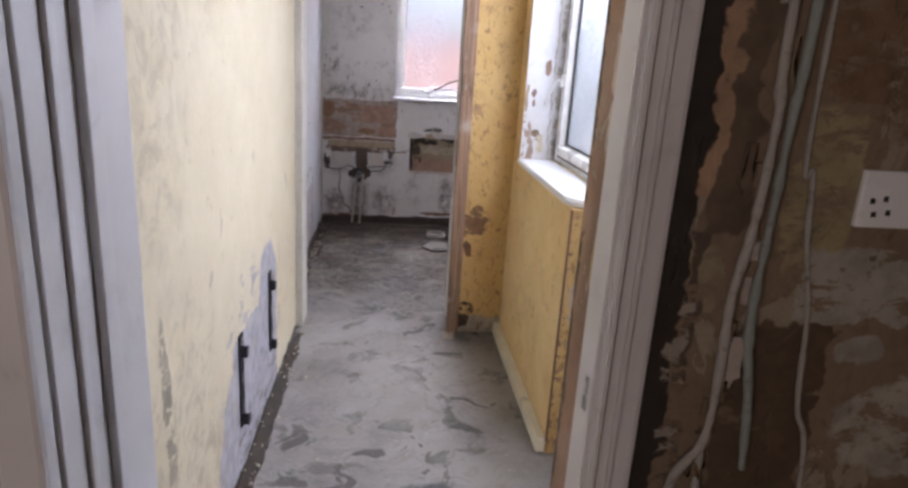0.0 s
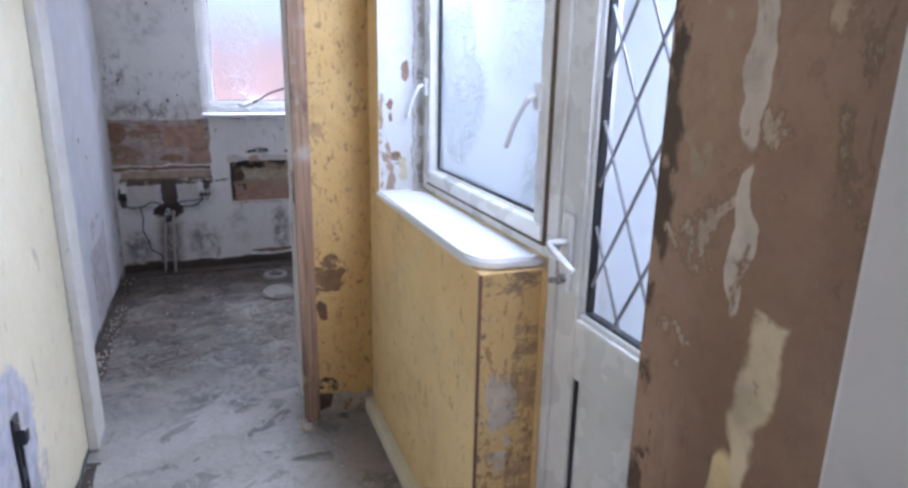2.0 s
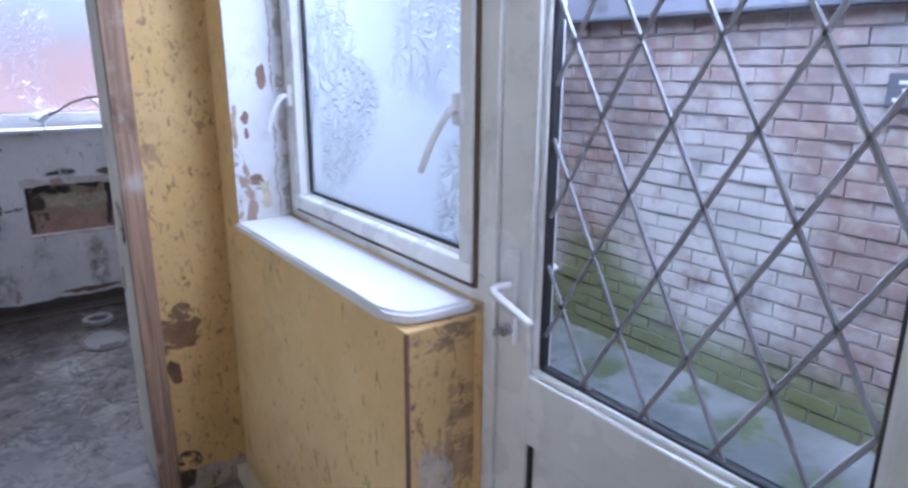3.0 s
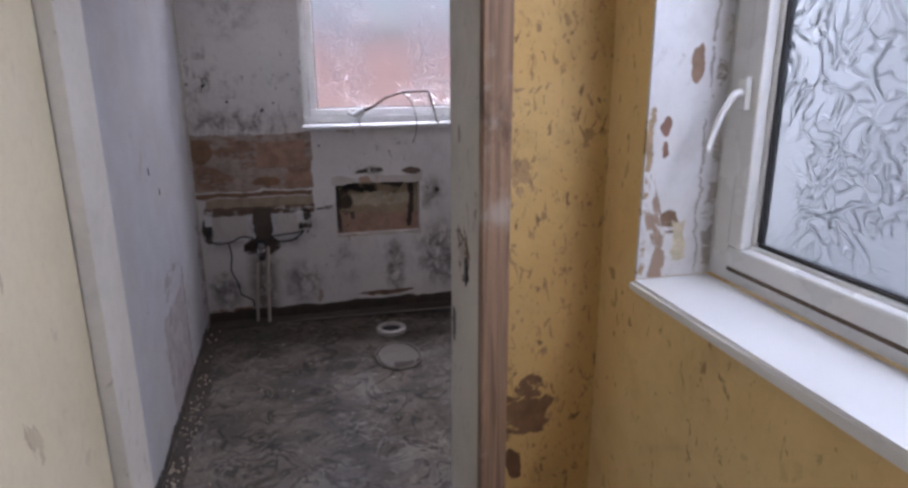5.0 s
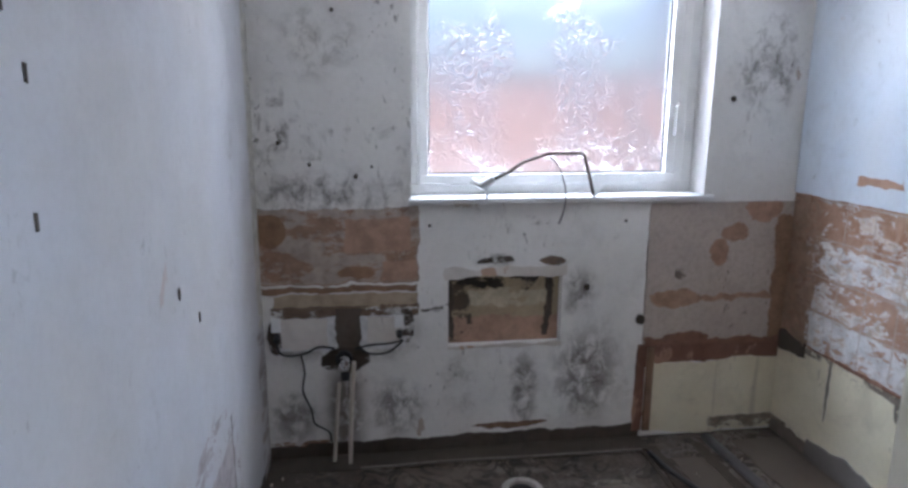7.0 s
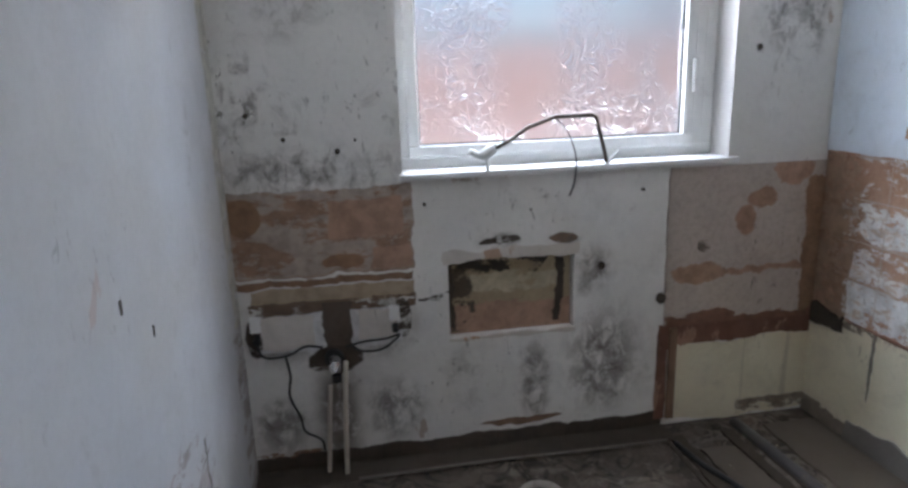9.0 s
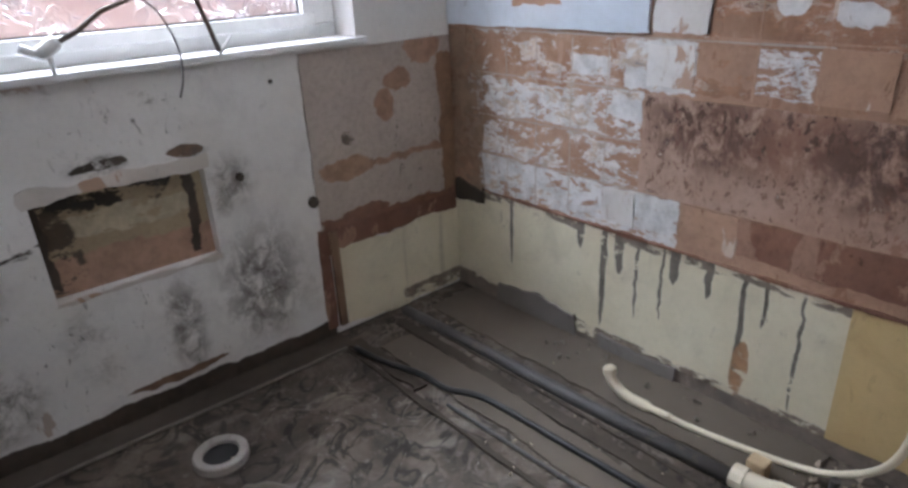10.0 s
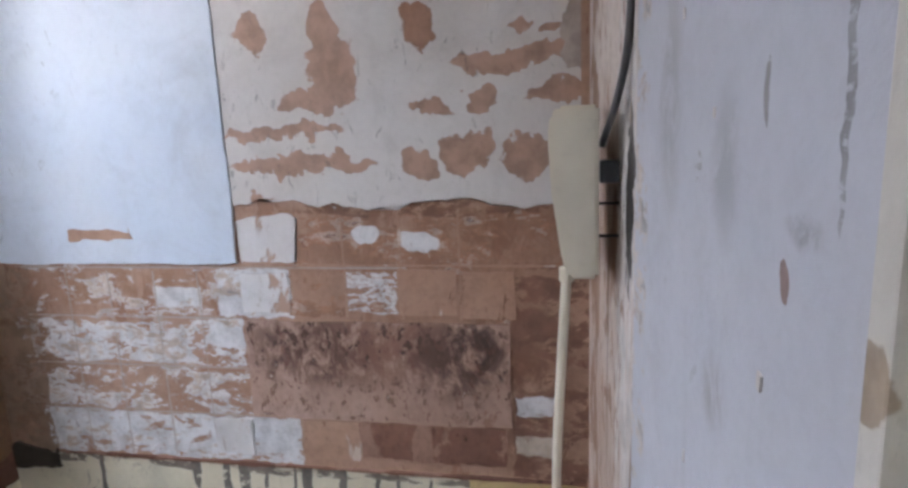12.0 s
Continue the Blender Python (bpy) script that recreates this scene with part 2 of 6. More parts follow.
STRIPPED = [on_x("r", 4.3, 6.4, -0.1, 0.13, (0.22, 0.18, 0.15))]
STRIPPED += [on_x("s", 4.35, 5.35, 0.98, 1.32, (0.22, 0.105, 0.055), 0.46), on_x("s", 4.40, 4.80, 0.42, 1.0, (0.16, 0.075, 0.045), 0.45), on_x("s", 5.95, 6.35, 0.40, 1.12, (0.17, 0.10, 0.06), 0.42), on_x("s", 5.3, 6.2, 0.9, 1.1, (0.30, 0.16, 0.09), 0.48)]
STRIPPED += [  # the stripped wall along the bath space, tile rows 0.15 m high
    on_x("r", 5.39, 6.12, 0.915, 1.065, CHALK, 0.515), on_x("r", 5.39, 6.16, 0.765, 0.90, CHALK, 0.462), on_x("r", 5.25, 6.18, 0.62, 0.75, CHALK, 0.488), on_x("r", 5.25, 6.10, 0.465, 0.61, CHALK, 0.42),
    on_x("r", 5.235, 5.46, 0.915, 1.055, CHALK), on_x("r", 5.385, 5.50, 0.826, 0.905, CHALK), on_x("r", 5.26, 5.54, 0.490, 0.60, CHALK), on_x("r", 5.52, 5.66, 0.94, 1.0, CHALK), on_x("r", 4.93, 5.07, 0.93, 1.05, CHALK, 0.44),
    on_x("r", 4.44, 5.25, 0.92, 1.24, (0.36, 0.18, 0.105), 0.50), on_x("r", 4.44, 5.25, 0.92, 1.26, (0.52, 0.40, 0.32), 0.555), on_x("r", 4.44, 5.25, 0.92, 1.26, (0.19, 0.085, 0.05), 0.60), on_x("e", 4.80, 4.92, 1.10, 1.16, CHALK, 0.42), on_x("e", 4.97, 5.05, 1.13, 1.18, CHALK, 0.44), on_x("e", 4.5, 5.2, 1.20, 1.25, (0.22, 0.11, 0.065), 0.47), on_x("r", 5.3, 6.2, 0.47, 1.06, (0.56, 0.45, 0.37), 0.54), on_x("r", 4.44, 5.25, 0.47, 1.24, CHALK, 0.645), on_x("r", 5.39, 6.20, 0.47, 1.06, (0.36, 0.30, 0.27), 0.615),
    on_x("r", 4.42, 4.62, 0.46, 1.07, RUSTY, 0.49), on_x("r", 4.505, 4.615, 0.65, 0.70, CHALK, 0.44), on_x("r", 4.505, 4.615, 0.53, 0.58, (0.55, 0.47, 0.38), 0.42), on_x("r", 6.08, 6.28, 0.45, 1.06, (0.30, 0.20, 0.135), 0.475)]
SKIM_SPOTS = [
    on_x("e", 4.99, 5.14, 1.48, 1.67, SALMON), on_x("e", 5.05, 5.13, 1.62, 1.74, SALMON), on_x("e", 5.04, 5.22, 1.475, 1.54, SALMON), on_x("e", 5.23, 5.335, 1.62, 1.73, SALMON), on_x("e", 4.80, 4.885, 1.63, 1.73, (0.34, 0.18, 0.11)),
    on_x("e", 4.56, 4.63, 1.645, 1.685, SALMON), on_x("e", 4.46, 4.535, 1.63, 1.665, SALMON), on_x("e", 4.64, 4.725, 1.46, 1.54, SALMON), on_x("e", 4.42, 4.74, 1.56, 1.61, SALMON), on_x("e", 5.06, 5.36, 1.41, 1.455, SALMON),
    on_x("e", 4.94, 5.36, 1.32, 1.37, SALMON), on_x("e", 4.80, 4.91, 1.31, 1.385, SALMON), on_x("e", 4.645, 4.785, 1.32, 1.42, SALMON), on_x("e", 4.52, 4.625, 1.285, 1.40, SALMON), on_x("e", 4.40, 4.56, 1.47, 1.525, SALMON), on_x("e", 5.225, 5.345, 1.17, 1.27, SALMON, 0.45), on_x("e", 4.76, 4.87, 1.455, 1.495, SALMON), on_x("r", 4.40, 4.47, 1.55, 1.75, SAND)]
SOOT = (0.20, 0.18, 0.17)
REAR_LAYERS = [
    on_y("s", -0.17, 0.15, 0.40, 0.68, DARK_BROWN, 0.46), on_y("s", 0.19, 0.47, 0.40, 0.68, DARK_BROWN, 0.46), on_y("s", 0.06, 0.25, -0.10, 0.50, (0.12, 0.095, 0.075), 0.40), on_y("s", 0.24, 0.50, 0.07, 0.34, SOOT, 0.47), on_y("s", 0.98, 1.36, 0.08, 0.56, SOOT, 0.48), on_y("s", 0.82, 0.97, 0.06, 0.46, SOOT, 0.46),
    on_y("s", -0.16, 0.06, 0.04, 0.30, SOOT, 0.46), on_y("s", -0.25, 0.55, 0.99, 1.19, SOOT, 0.535), on_y("s", 1.05, 1.21, 0.60, 0.78, SOOT, 0.48), on_y("s", 1.70, 2.05, 1.35, 1.80, SOOT, 0.57), on_y("s", -0.2, 0.05, 1.10, 1.55, SOOT, 0.57), on_y("r", -0.15, 0.09, 0.02, 0.075, (0.26, 0.15, 0.09), 0.44),
    on_y("r", -0.16, 0.455, 0.735, 1.03, (0.33, 0.205, 0.14)), on_y("r", -0.16, 0.455, 0.74, 1.03, SAND, 0.47), on_y("r", 0.17, 0.42, 0.86, 0.99, SALMON), on_y("r", 0.31, 0.45, 0.745, 0.82, SALMON), on_y("e", -0.17, -0.05, 0.88, 1.01, (0.26, 0.15, 0.085)), on_y("e", 0.14, 0.28, 0.75, 0.80, (0.30, 0.17, 0.10)), on_y("r", -0.15, 0.45, 0.70, 0.725, (0.24, 0.14, 0.085)),
    on_y("r", -0.10, 0.455, 0.635, 0.695, (0.42, 0.33, 0.23)), on_y("r", -0.11, 0.46, 0.595, 0.645, (0.17, 0.11, 0.075), 0.44), on_y("r", -0.09, 0.40, 0.46, 0.60, CHALK), on_y("r", 0.125, 0.225, 0.40, 0.635, (0.10, 0.075, 0.058)), on_y("e", -0.14, -0.07, 0.45, 0.60, DARK_BROWN, 0.45), on_y("e", 0.36, 0.44, 0.48, 0.64, DARK_BROWN, 0.45), on_y("e", 0.06, 0.26, 0.37, 0.47, DARK_BROWN, 0.42),
    on_y("r", -0.16, 1.42, -0.02, 0.062, DARK_BROWN), on_y("e", 0.68, 1.0, 0.08, 0.11, (0.22, 0.13, 0.08)), on_y("e", 0.70, 0.84, 0.80, 0.83, DARK_BROWN, 0.42), on_y("e", 0.95, 1.06, 0.785, 0.825, (0.20, 0.13, 0.09), 0.40), on_y("r", 0.47, 0.60, 0.615, 0.635, DARK_BROWN, 0.52)]
PANEL_LAYERS = [
    on_y("e", 1.82, 1.99, 0.955, 1.06, SALMON), on_y("e", 1.72, 1.85, 0.86, 0.95, (0.36, 0.22, 0.15)), on_y("e", 1.67, 1.76, 0.77, 0.88, (0.36, 0.22, 0.15)), on_y("e", 1.42, 1.64, 0.59, 0.66, (0.38, 0.24, 0.16)), on_y("r", 1.60, 1.97, 0.61, 0.635, (0.36, 0.23, 0.16)), on_y("r", 1.97, 2.06, 0.44, 0.97, (0.30, 0.18, 0.11)), on_y("e", 1.52, 1.58, 0.71, 0.76, (0.2, 0.16, 0.13), 0.42), on_y("r", 1.40, 2.05, 0.40, 0.445, RUSTY), on_y("e", 1.5, 1.70, 0.43, 0.475, RUSTY)]
# black blobs at the top and dark side strips paint the recess's shade
HOLE_LAYERS = [on_y("r", 0.5, 1.1, 0.44, 0.565, SALMON), on_y("e", 0.58, 0.75, 0.68, 0.78, (0.035, 0.027, 0.02), 0.47), on_y("e", 0.74, 0.81, 0.68, 0.75, (0.04, 0.03, 0.022), 0.46), on_y("e", 0.82, 0.96, 0.68, 0.78, (0.035, 0.027, 0.02), 0.47), on_y("e", 0.62, 1.0, 0.60, 0.69, (0.56, 0.48, 0.34), 0.44), on_y("e", 0.50, 0.68, 0.44, 0.72, (0.10, 0.075, 0.05), 0.50), on_y("r", 0.985, 1.015, 0.48, 0.76, DARK_BROWN), on_y("r", 0.56, 0.60, 0.48, 0.72, DARK_BROWN)]
NIB_LAYERS = [on_y("r", 0.79, 0.92, 0.545, 0.625, (0.22, 0.115, 0.055), 0.40, y=3.965), on_y("e", 0.805, 0.845, 0.42, 0.52, (0.20, 0.10, 0.05), y=3.965), on_y("e", 0.84, 0.90, 0.62, 0.69, (0.22, 0.115, 0.055), 0.46, y=3.965), on_y("e", 0.80, 0.83, 1.31, 1.36, (0.32, 0.19, 0.10), 0.50, y=3.965), on_y("r", 0.80, 1.03, -0.02, 0.09, (0.50, 0.44, 0.36), y=3.965), on_y("e", 0.80, 0.86, 0.02, 0.16, DARK_BROWN, 0.45, y=3.965)]
RETURN_LAYERS = [on_y("r", 1.11, 1.22, 0.08, 0.80, (0.44, 0.29, 0.15), 0.48, y=2.80), on_y("r", 1.04, 1.20, 0.02, 0.45, (0.46, 0.31, 0.17), 0.53, y=2.80), on_y("e", 1.05, 1.13, 0.40, 0.70, (0.58, 0.50, 0.40), 0.46, y=2.80), on_y("r", 1.03, 1.22, 0.88, 0.94, (0.30, 0.20, 0.11), 0.53, y=2.80), on_y("r", 1.02, 1.035, 0.0, 0.93, (0.28, 0.18, 0.10), 0.50, y=2.80)]
PLASTER_NIB = [on_x("r", 1.78, 1.97, 0.0, 2.4, (0.22, 0.13, 0.075), 0.575, x=0.775), on_x("s", 1.79, 1.935, 0.75, 1.36, (0.17, 0.095, 0.05), 0.34, x=0.775), on_x("r", 1.937, 1.96, 0.0, 2.4, (0.10, 0.06, 0.035), 0.45, x=0.775), on_x("r", 1.78, 1.97, 0.0, 2.4, (0.47, 0.34, 0.22), 0.60, x=0.775), on_x("r", 1.83, 1.96, 0.0, 2.4, (0.52, 0.40, 0.29), 0.605, x=0.775), on_x("e", 1.856, 1.882, 1.35, 1.47, (0.60, 0.50, 0.40), 0.46, x=0.775), on_x("e", 1.858, 1.874, 1.24, 1.34, (0.62, 0.53, 0.43), 0.44, x=0.775), on_x("e", 1.90, 1.94, 1.32, 1.46, (0.44, 0.33, 0.22), 0.50, x=0.775), on_x("r", 1.83, 1.848, 0.0, 1.25, (0.62, 0.50, 0.33), 0.42, x=0.775), on_x("e", 1.835, 1.87, 0.95, 1.15, (0.66, 0.50, 0.26), x=0.775)]
MOULD_LAYERS = [on_x("s", 4.55, 5.45, 0.70, 0.98, (0.22, 0.10, 0.065), 0.44), on_x("s", 4.60, 4.95, 0.66, 0.95, (0.075, 0.04, 0.03), 0.46), on_x("s", 4.98, 5.42, 0.68, 0.96, (0.085, 0.045, 0.033), 0.47), on_x("s", 4.62, 4.80, 0.74, 0.96, (0.05, 0.03, 0.025), 0.46), on_x("r", 4.62, 5.37, 0.70, 0.912, (0.11, 0.058, 0.04), 0.545), on_x("r", 4.62, 5.37, 0.62, 0.75, (0.20, 0.105, 0.07), 0.56), on_x("r", 4.62, 5.36, 0.62, 0.80, (0.60, 0.50, 0.43), 0.61)]
RUN_LAYERS = [on_x("e", y - w * 0.55, y + w * 0.55, top - length, top + 0.08, (0.19, 0.165, 0.14), 0.40) for y, top, length, w in ((5.50, 0.45, 0.36, 0.022), (5.37, 0.45, 0.28, 0.011), (5.28, 0.44, 0.24, 0.010), (5.44, 0.45, 0.14, 0.035), (5.24, 0.45, 0.11, 0.03), (5.02, 0.44, 0.34, 0.016), (4.86, 0.40, 0.32, 0.010), (5.93, 0.45, 0.26, 0.014), (4.96, 0.44, 0.14, 0.010), (5.60, 0.46, 0.10, 0.03), (5.13, 0.45, 0.12, 0.02))]
RUN_LAYERS += [on_x("r", 4.74, 6.2, 0.425, 0.47, (0.24, 0.20, 0.16), 0.50), on_x("e", 4.98, 5.03, 0.05, 0.24, (0.42, 0.24, 0.13), 0.44), on_x("r", 4.7, 6.26, 0.0, 0.075, (0.26, 0.21, 0.165), 0.47)]
JAMB_LAYERS = [("e", (0.778, 4.315, 1.318), (0.030, 0.030, 0.030), (0.40, 0.31, 0.22), 0.0), on_x("e", 4.12, 4.225, 0.86, 1.0, (0.20, 0.115, 0.065), 0.47, x=0.757), on_x("e", 4.125, 4.16, 0.85, 0.93, (0.05, 0.04, 0.035), x=0.757), on_x("e", 4.16, 4.20, 0.89, 0.96, (0.62, 0.56, 0.48), x=0.757), on_x("e", 4.20, 4.24, 0.955, 1.0, (0.18, 0.11, 0.07), 0.44, x=0.757), on_x("e", 4.05, 4.08, 1.02, 1.16, (0.40, 0.34, 0.28), 0.50, x=0.757), on_x("e", 4.25, 4.285, 0.66, 0.76, (0.10, 0.085, 0.07), 0.42, x=0.757), on_x("e", 4.20, 4.225, 1.20, 1.24, (0.34, 0.27, 0.22), x=0.757)]
ROOM_LAYERS = [
    # first a near-black strip down the wall edge at the doorway
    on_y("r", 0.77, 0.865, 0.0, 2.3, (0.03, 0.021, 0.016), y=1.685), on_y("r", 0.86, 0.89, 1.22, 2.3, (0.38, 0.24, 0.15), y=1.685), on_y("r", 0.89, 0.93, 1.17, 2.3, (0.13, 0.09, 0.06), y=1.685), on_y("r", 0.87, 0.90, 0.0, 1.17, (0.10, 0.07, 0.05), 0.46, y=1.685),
    on_y("e", 0.845, 0.89, 0.70, 1.08, (0.30, 0.26, 0.21), 0.50, y=1.685), on_y("e", 0.885, 0.925, 1.03, 1.15, (0.26, 0.21, 0.13), 0.45, y=1.685), on_y("e", 0.985, 1.12, 1.08, 1.36, (0.33, 0.27, 0.15), 0.46, y=1.685), on_y("r", 1.05, 1.42, 1.03, 1.15, (0.36, 0.33, 0.28), 0.44, y=1.685),
    on_y("e", 1.16, 1.45, 0.76, 0.93, (0.36, 0.33, 0.27), 0.44, y=1.685), on_y("e", 1.13, 1.22, 0.95, 1.01, (0.34, 0.31, 0.26), 0.45, y=1.685), on_y("e", 1.0, 1.5, 1.30, 1.60, (0.20, 0.12, 0.065), 0.47, y=1.685), on_y("r", 0.96, 1.12, 0.55, 1.03, (0.11, 0.07, 0.043), 0.40, y=1.685), on_y("r", 1.20, 1.9, 1.28, 1.8, (0.17, 0.14, 0.10), 0.50, y=1.685)]
LEFT_LAYERS = [on_x("r", 5.14, 5.62, -0.05, 0.46, (0.44, 0.39, 0.39), x=-0.15), on_x("e", 5.10, 5.70, 0.0, 0.62, (0.40, 0.35, 0.35), 0.52, x=-0.15), on_x("r", 5.60, 5.612, 0.10, 0.53, (0.16, 0.13, 0.12), x=-0.15), on_x("r", 4.1, 6.3, -0.05, 0.045, DARK_BROWN, x=-0.15), on_x("e", 4.35, 4.50, 0.1, 0.6, (0.45, 0.43, 0.42), 0.52, x=-0.15), on_x("r", 6.10, 6.30, -0.05, 0.6, (0.36, 0.32, 0.30), 0.50, x=-0.15), on_x("r", 6.15, 6.30, 0.6, 2.4, (0.52, 0.50, 0.44), 0.42, x=-0.15)]
NEAR_LAYERS = [on_y("s", 0.99, 1.075, 1.33, 1.49, (0.36, 0.36, 0.37), 0.44, y=4.33), on_y("e", 0.822, 0.832, 1.39, 1.60, (0.33, 0.32, 0.32), 0.46, y=4.3), on_y("s", 0.84, 0.90, 1.368, 1.395, (0.26, 0.25, 0.25), 0.44, y=4.3), on_y("s", 1.18, 1.30, 1.30, 1.65, (0.38, 0.37, 0.37), 0.44, y=4.34), on_y("s", 1.0, 1.08, 1.14, 1.24, (0.36, 0.34, 0.34), 0.44, y=4.33), on_y("e", 0.89, 0.905, 1.33, 1.355, (0.30, 0.20, 0.17), y=4.3), on_y("r", 1.36, 1.45, 0.0, 2.4, (0.60, 0.52, 0.45), 0.52, y=4.35), on_y("e", 1.10, 1.13, 1.36, 1.42, (0.40, 0.39, 0.39), 0.50, y=4.33), on_y("e", 0.94, 0.952, 1.45, 1.50, (0.30, 0.28, 0.27), 0.45, y=4.32), on_y("e", 1.36, 1.40, 0.5, 1.75, (0.40, 0.38, 0.37), 0.56, y=4.35), on_y("e", 0.80, 0.83, 1.02, 1.07, (0.42, 0.35, 0.30), 0.48, y=4.30), on_y("e", 0.87, 0.89, 1.40, 1.43, (0.42, 0.36, 0.34), 0.48, y=4.30)]
CREAM_LAYERS = [on_x("r", 2.66, 3.40, -0.05, 0.50, (0.50, 0.48, 0.52), x=-0.045), on_x("e", 3.05, 3.42, 0.2, 0.68, (0.50, 0.48, 0.52), x=-0.045), on_x("e", 2.45, 2.95, -0.3, 0.42, (0.50, 0.48, 0.52), x=-0.045), on_x("e", 2.5, 3.5, 0.0, 0.72, (0.52, 0.48, 0.44), 0.53, x=-0.045), on_x("r", 2.7, 3.4, -0.05, 0.30, (0.20, 0.18, 0.17), 0.54, x=-0.045), on_x("r", 1.8, 4.0, -0.05, 0.025, DARK_BROWN, x=-0.045), on_x("e", 2.06, 2.12, 0.35, 0.85, (0.42, 0.36, 0.26), 0.47, x=-0.045)]
CREAM_MARKS = [(-0.045, 2.15, 0.60, 0.07, 0.22, 0.6), (-0.045, 2.45, 1.55, 0.07, 0.16, 0.35), (-0.045, 2.08, 1.35, 0.03, 0.40, 0.6), (-0.045, 2.35, 0.25, 0.12, 0.20, 0.6)]
mat_bathwall = old_paint("stripped_bath_wall", (0.44, 0.275, 0.19), (0.36, 0.21, 0.14), (0.31, 0.16, 0.10), 0.8, 0.63, 0.5, 33.0, grime=(0.15, 0.06, 0.035), layers=STRIPPED, warp=(0.022, 0.016), grain=0.26)
mat_skimwall = old_paint("patchy_grey_skim", (0.62, 0.585, 0.55), (0.56, 0.51, 0.46), (0.46, 0.33, 0.25), 0.6, 0.70, 0.35, 71.0, layers=SKIM_SPOTS, warp=(0.055, 0.04))
mat_panel = old_paint("taupe_bath_end_plaster", (0.47, 0.40, 0.35), (0.41, 0.34, 0.29), (0.36, 0.24, 0.17), 0.8, 0.68, 0.5, 77.0, layers=PANEL_LAYERS, warp=(0.04, 0.02), grain=0.26)
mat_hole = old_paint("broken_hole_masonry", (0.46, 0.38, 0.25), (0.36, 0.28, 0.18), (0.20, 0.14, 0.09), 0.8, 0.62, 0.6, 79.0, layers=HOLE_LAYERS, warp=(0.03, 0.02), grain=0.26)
mat_nib = old_paint("mouldy_ochre_paint", (0.68, 0.46, 0.19), (0.60, 0.38, 0.14), (0.40, 0.25, 0.12), 0.75, 0.72, 0.6, 2.0, grime=(0.25, 0.15, 0.07), layers=NIB_LAYERS, everywhere=True, blotch=((36.0, 0.615, 0.85, 0.6, (0.20, 0.115, 0.05)), (60.0, 0.63, 0.8, 0.5, (0.16, 0.09, 0.04))))
mat_return = old_paint("stained_ochre_return", (0.66, 0.46, 0.21), (0.58, 0.38, 0.15), (0.42, 0.27, 0.14), 0.8, 0.66, 0.4, 12.0, grime=(0.24, 0.145, 0.07), layers=RETURN_LAYERS, everywhere=True, blotch=((30.0, 0.60, 0.8, 0.6, (0.22, 0.12, 0.05)),))
mat_brown = old_paint("bare_brown_plaster", (0.37, 0.235, 0.15), (0.31, 0.185, 0.115), (0.42, 0.27, 0.18), 0.6, 0.64, 0.4, 4.0, grime=(0.12, 0.06, 0.035), layers=PLASTER_NIB, warp=(0.022, 0.014), grain=0.26, along=0.85)
mat_yellow = old_paint("ochre_wall_paint", (0.75, 0.55, 0.27), (0.68, 0.47, 0.21), (0.40, 0.25, 0.12), 0.9, 0.68, 0.35, 2.0, grime=(0.22, 0.13, 0.06), blotch=((24.0, 0.655, 0.75, 0.5, (0.26, 0.15, 0.06)), (44.0, 0.655, 0.75, 0.55, (0.22, 0.12, 0.05))))
mat_cream = old_paint("cream_wall_paint", (0.72, 0.635, 0.45), (0.68, 0.59, 0.41), (0.48, 0.40, 0.29), 0.3, 0.74, 0.12, 6.0, grime=(0.38, 0.30, 0.20), marks=CREAM_MARKS, layers=CREAM_LAYERS, warp=(0.035, 0.02), dirty=0.10, blotch=((20.0, 0.66, 0.55, 0.4, (0.36, 0.28, 0.18)),))
mat_white = old_paint("dirty_white_wall_paint", (0.77, 0.755, 0.73), (0.68, 0.66, 0.63), (0.42, 0.33, 0.27), 0.8, 0.70, 0.75, 9.0, marks=REAR_MARKS, layers=REAR_LAYERS, warp=(0.02, 0.012))
mat_bath_left = old_paint("blue_white_wall_paint", (0.50, 0.505, 0.53), (0.49, 0.48, 0.475), (0.46, 0.38, 0.35), 0.5, 0.73, 0.4, 14.0, layers=LEFT_LAYERS, warp=(0.03, 0.02), dirty=0.15)
mat_near = old_paint("streaked_white_wall_paint", (0.52, 0.525, 0.56), (0.50, 0.50, 0.525), (0.40, 0.36, 0.35), 0.7, 0.75, 0.10, 111.0, drips=0.22, grime=(0.30, 0.29, 0.28), marks=[(1.05, 4.33, 1.35, 0.06, 0.16, 0.18), (1.3, 4.35, 1.2, 0.05, 0.3, 0.2)], layers=NEAR_LAYERS, warp=(0.012, 0.012), dirty=0.08)
mat_blue = old_paint("pale_blue_wall_paint", (0.58, 0.645, 0.73), (0.62, 0.655, 0.70), (0.45, 0.30, 0.20), 0.35, 0.76, 0.15, 21.0)
mat_terracotta = old_paint("stained_terracotta_plaster", (0.46, 0.285, 0.195), (0.38, 0.22, 0.145), (0.60, 0.50, 0.42), 0.8, 0.64, 0.4, 31.0, grime=(0.12, 0.045, 0.02), grain=0.26)
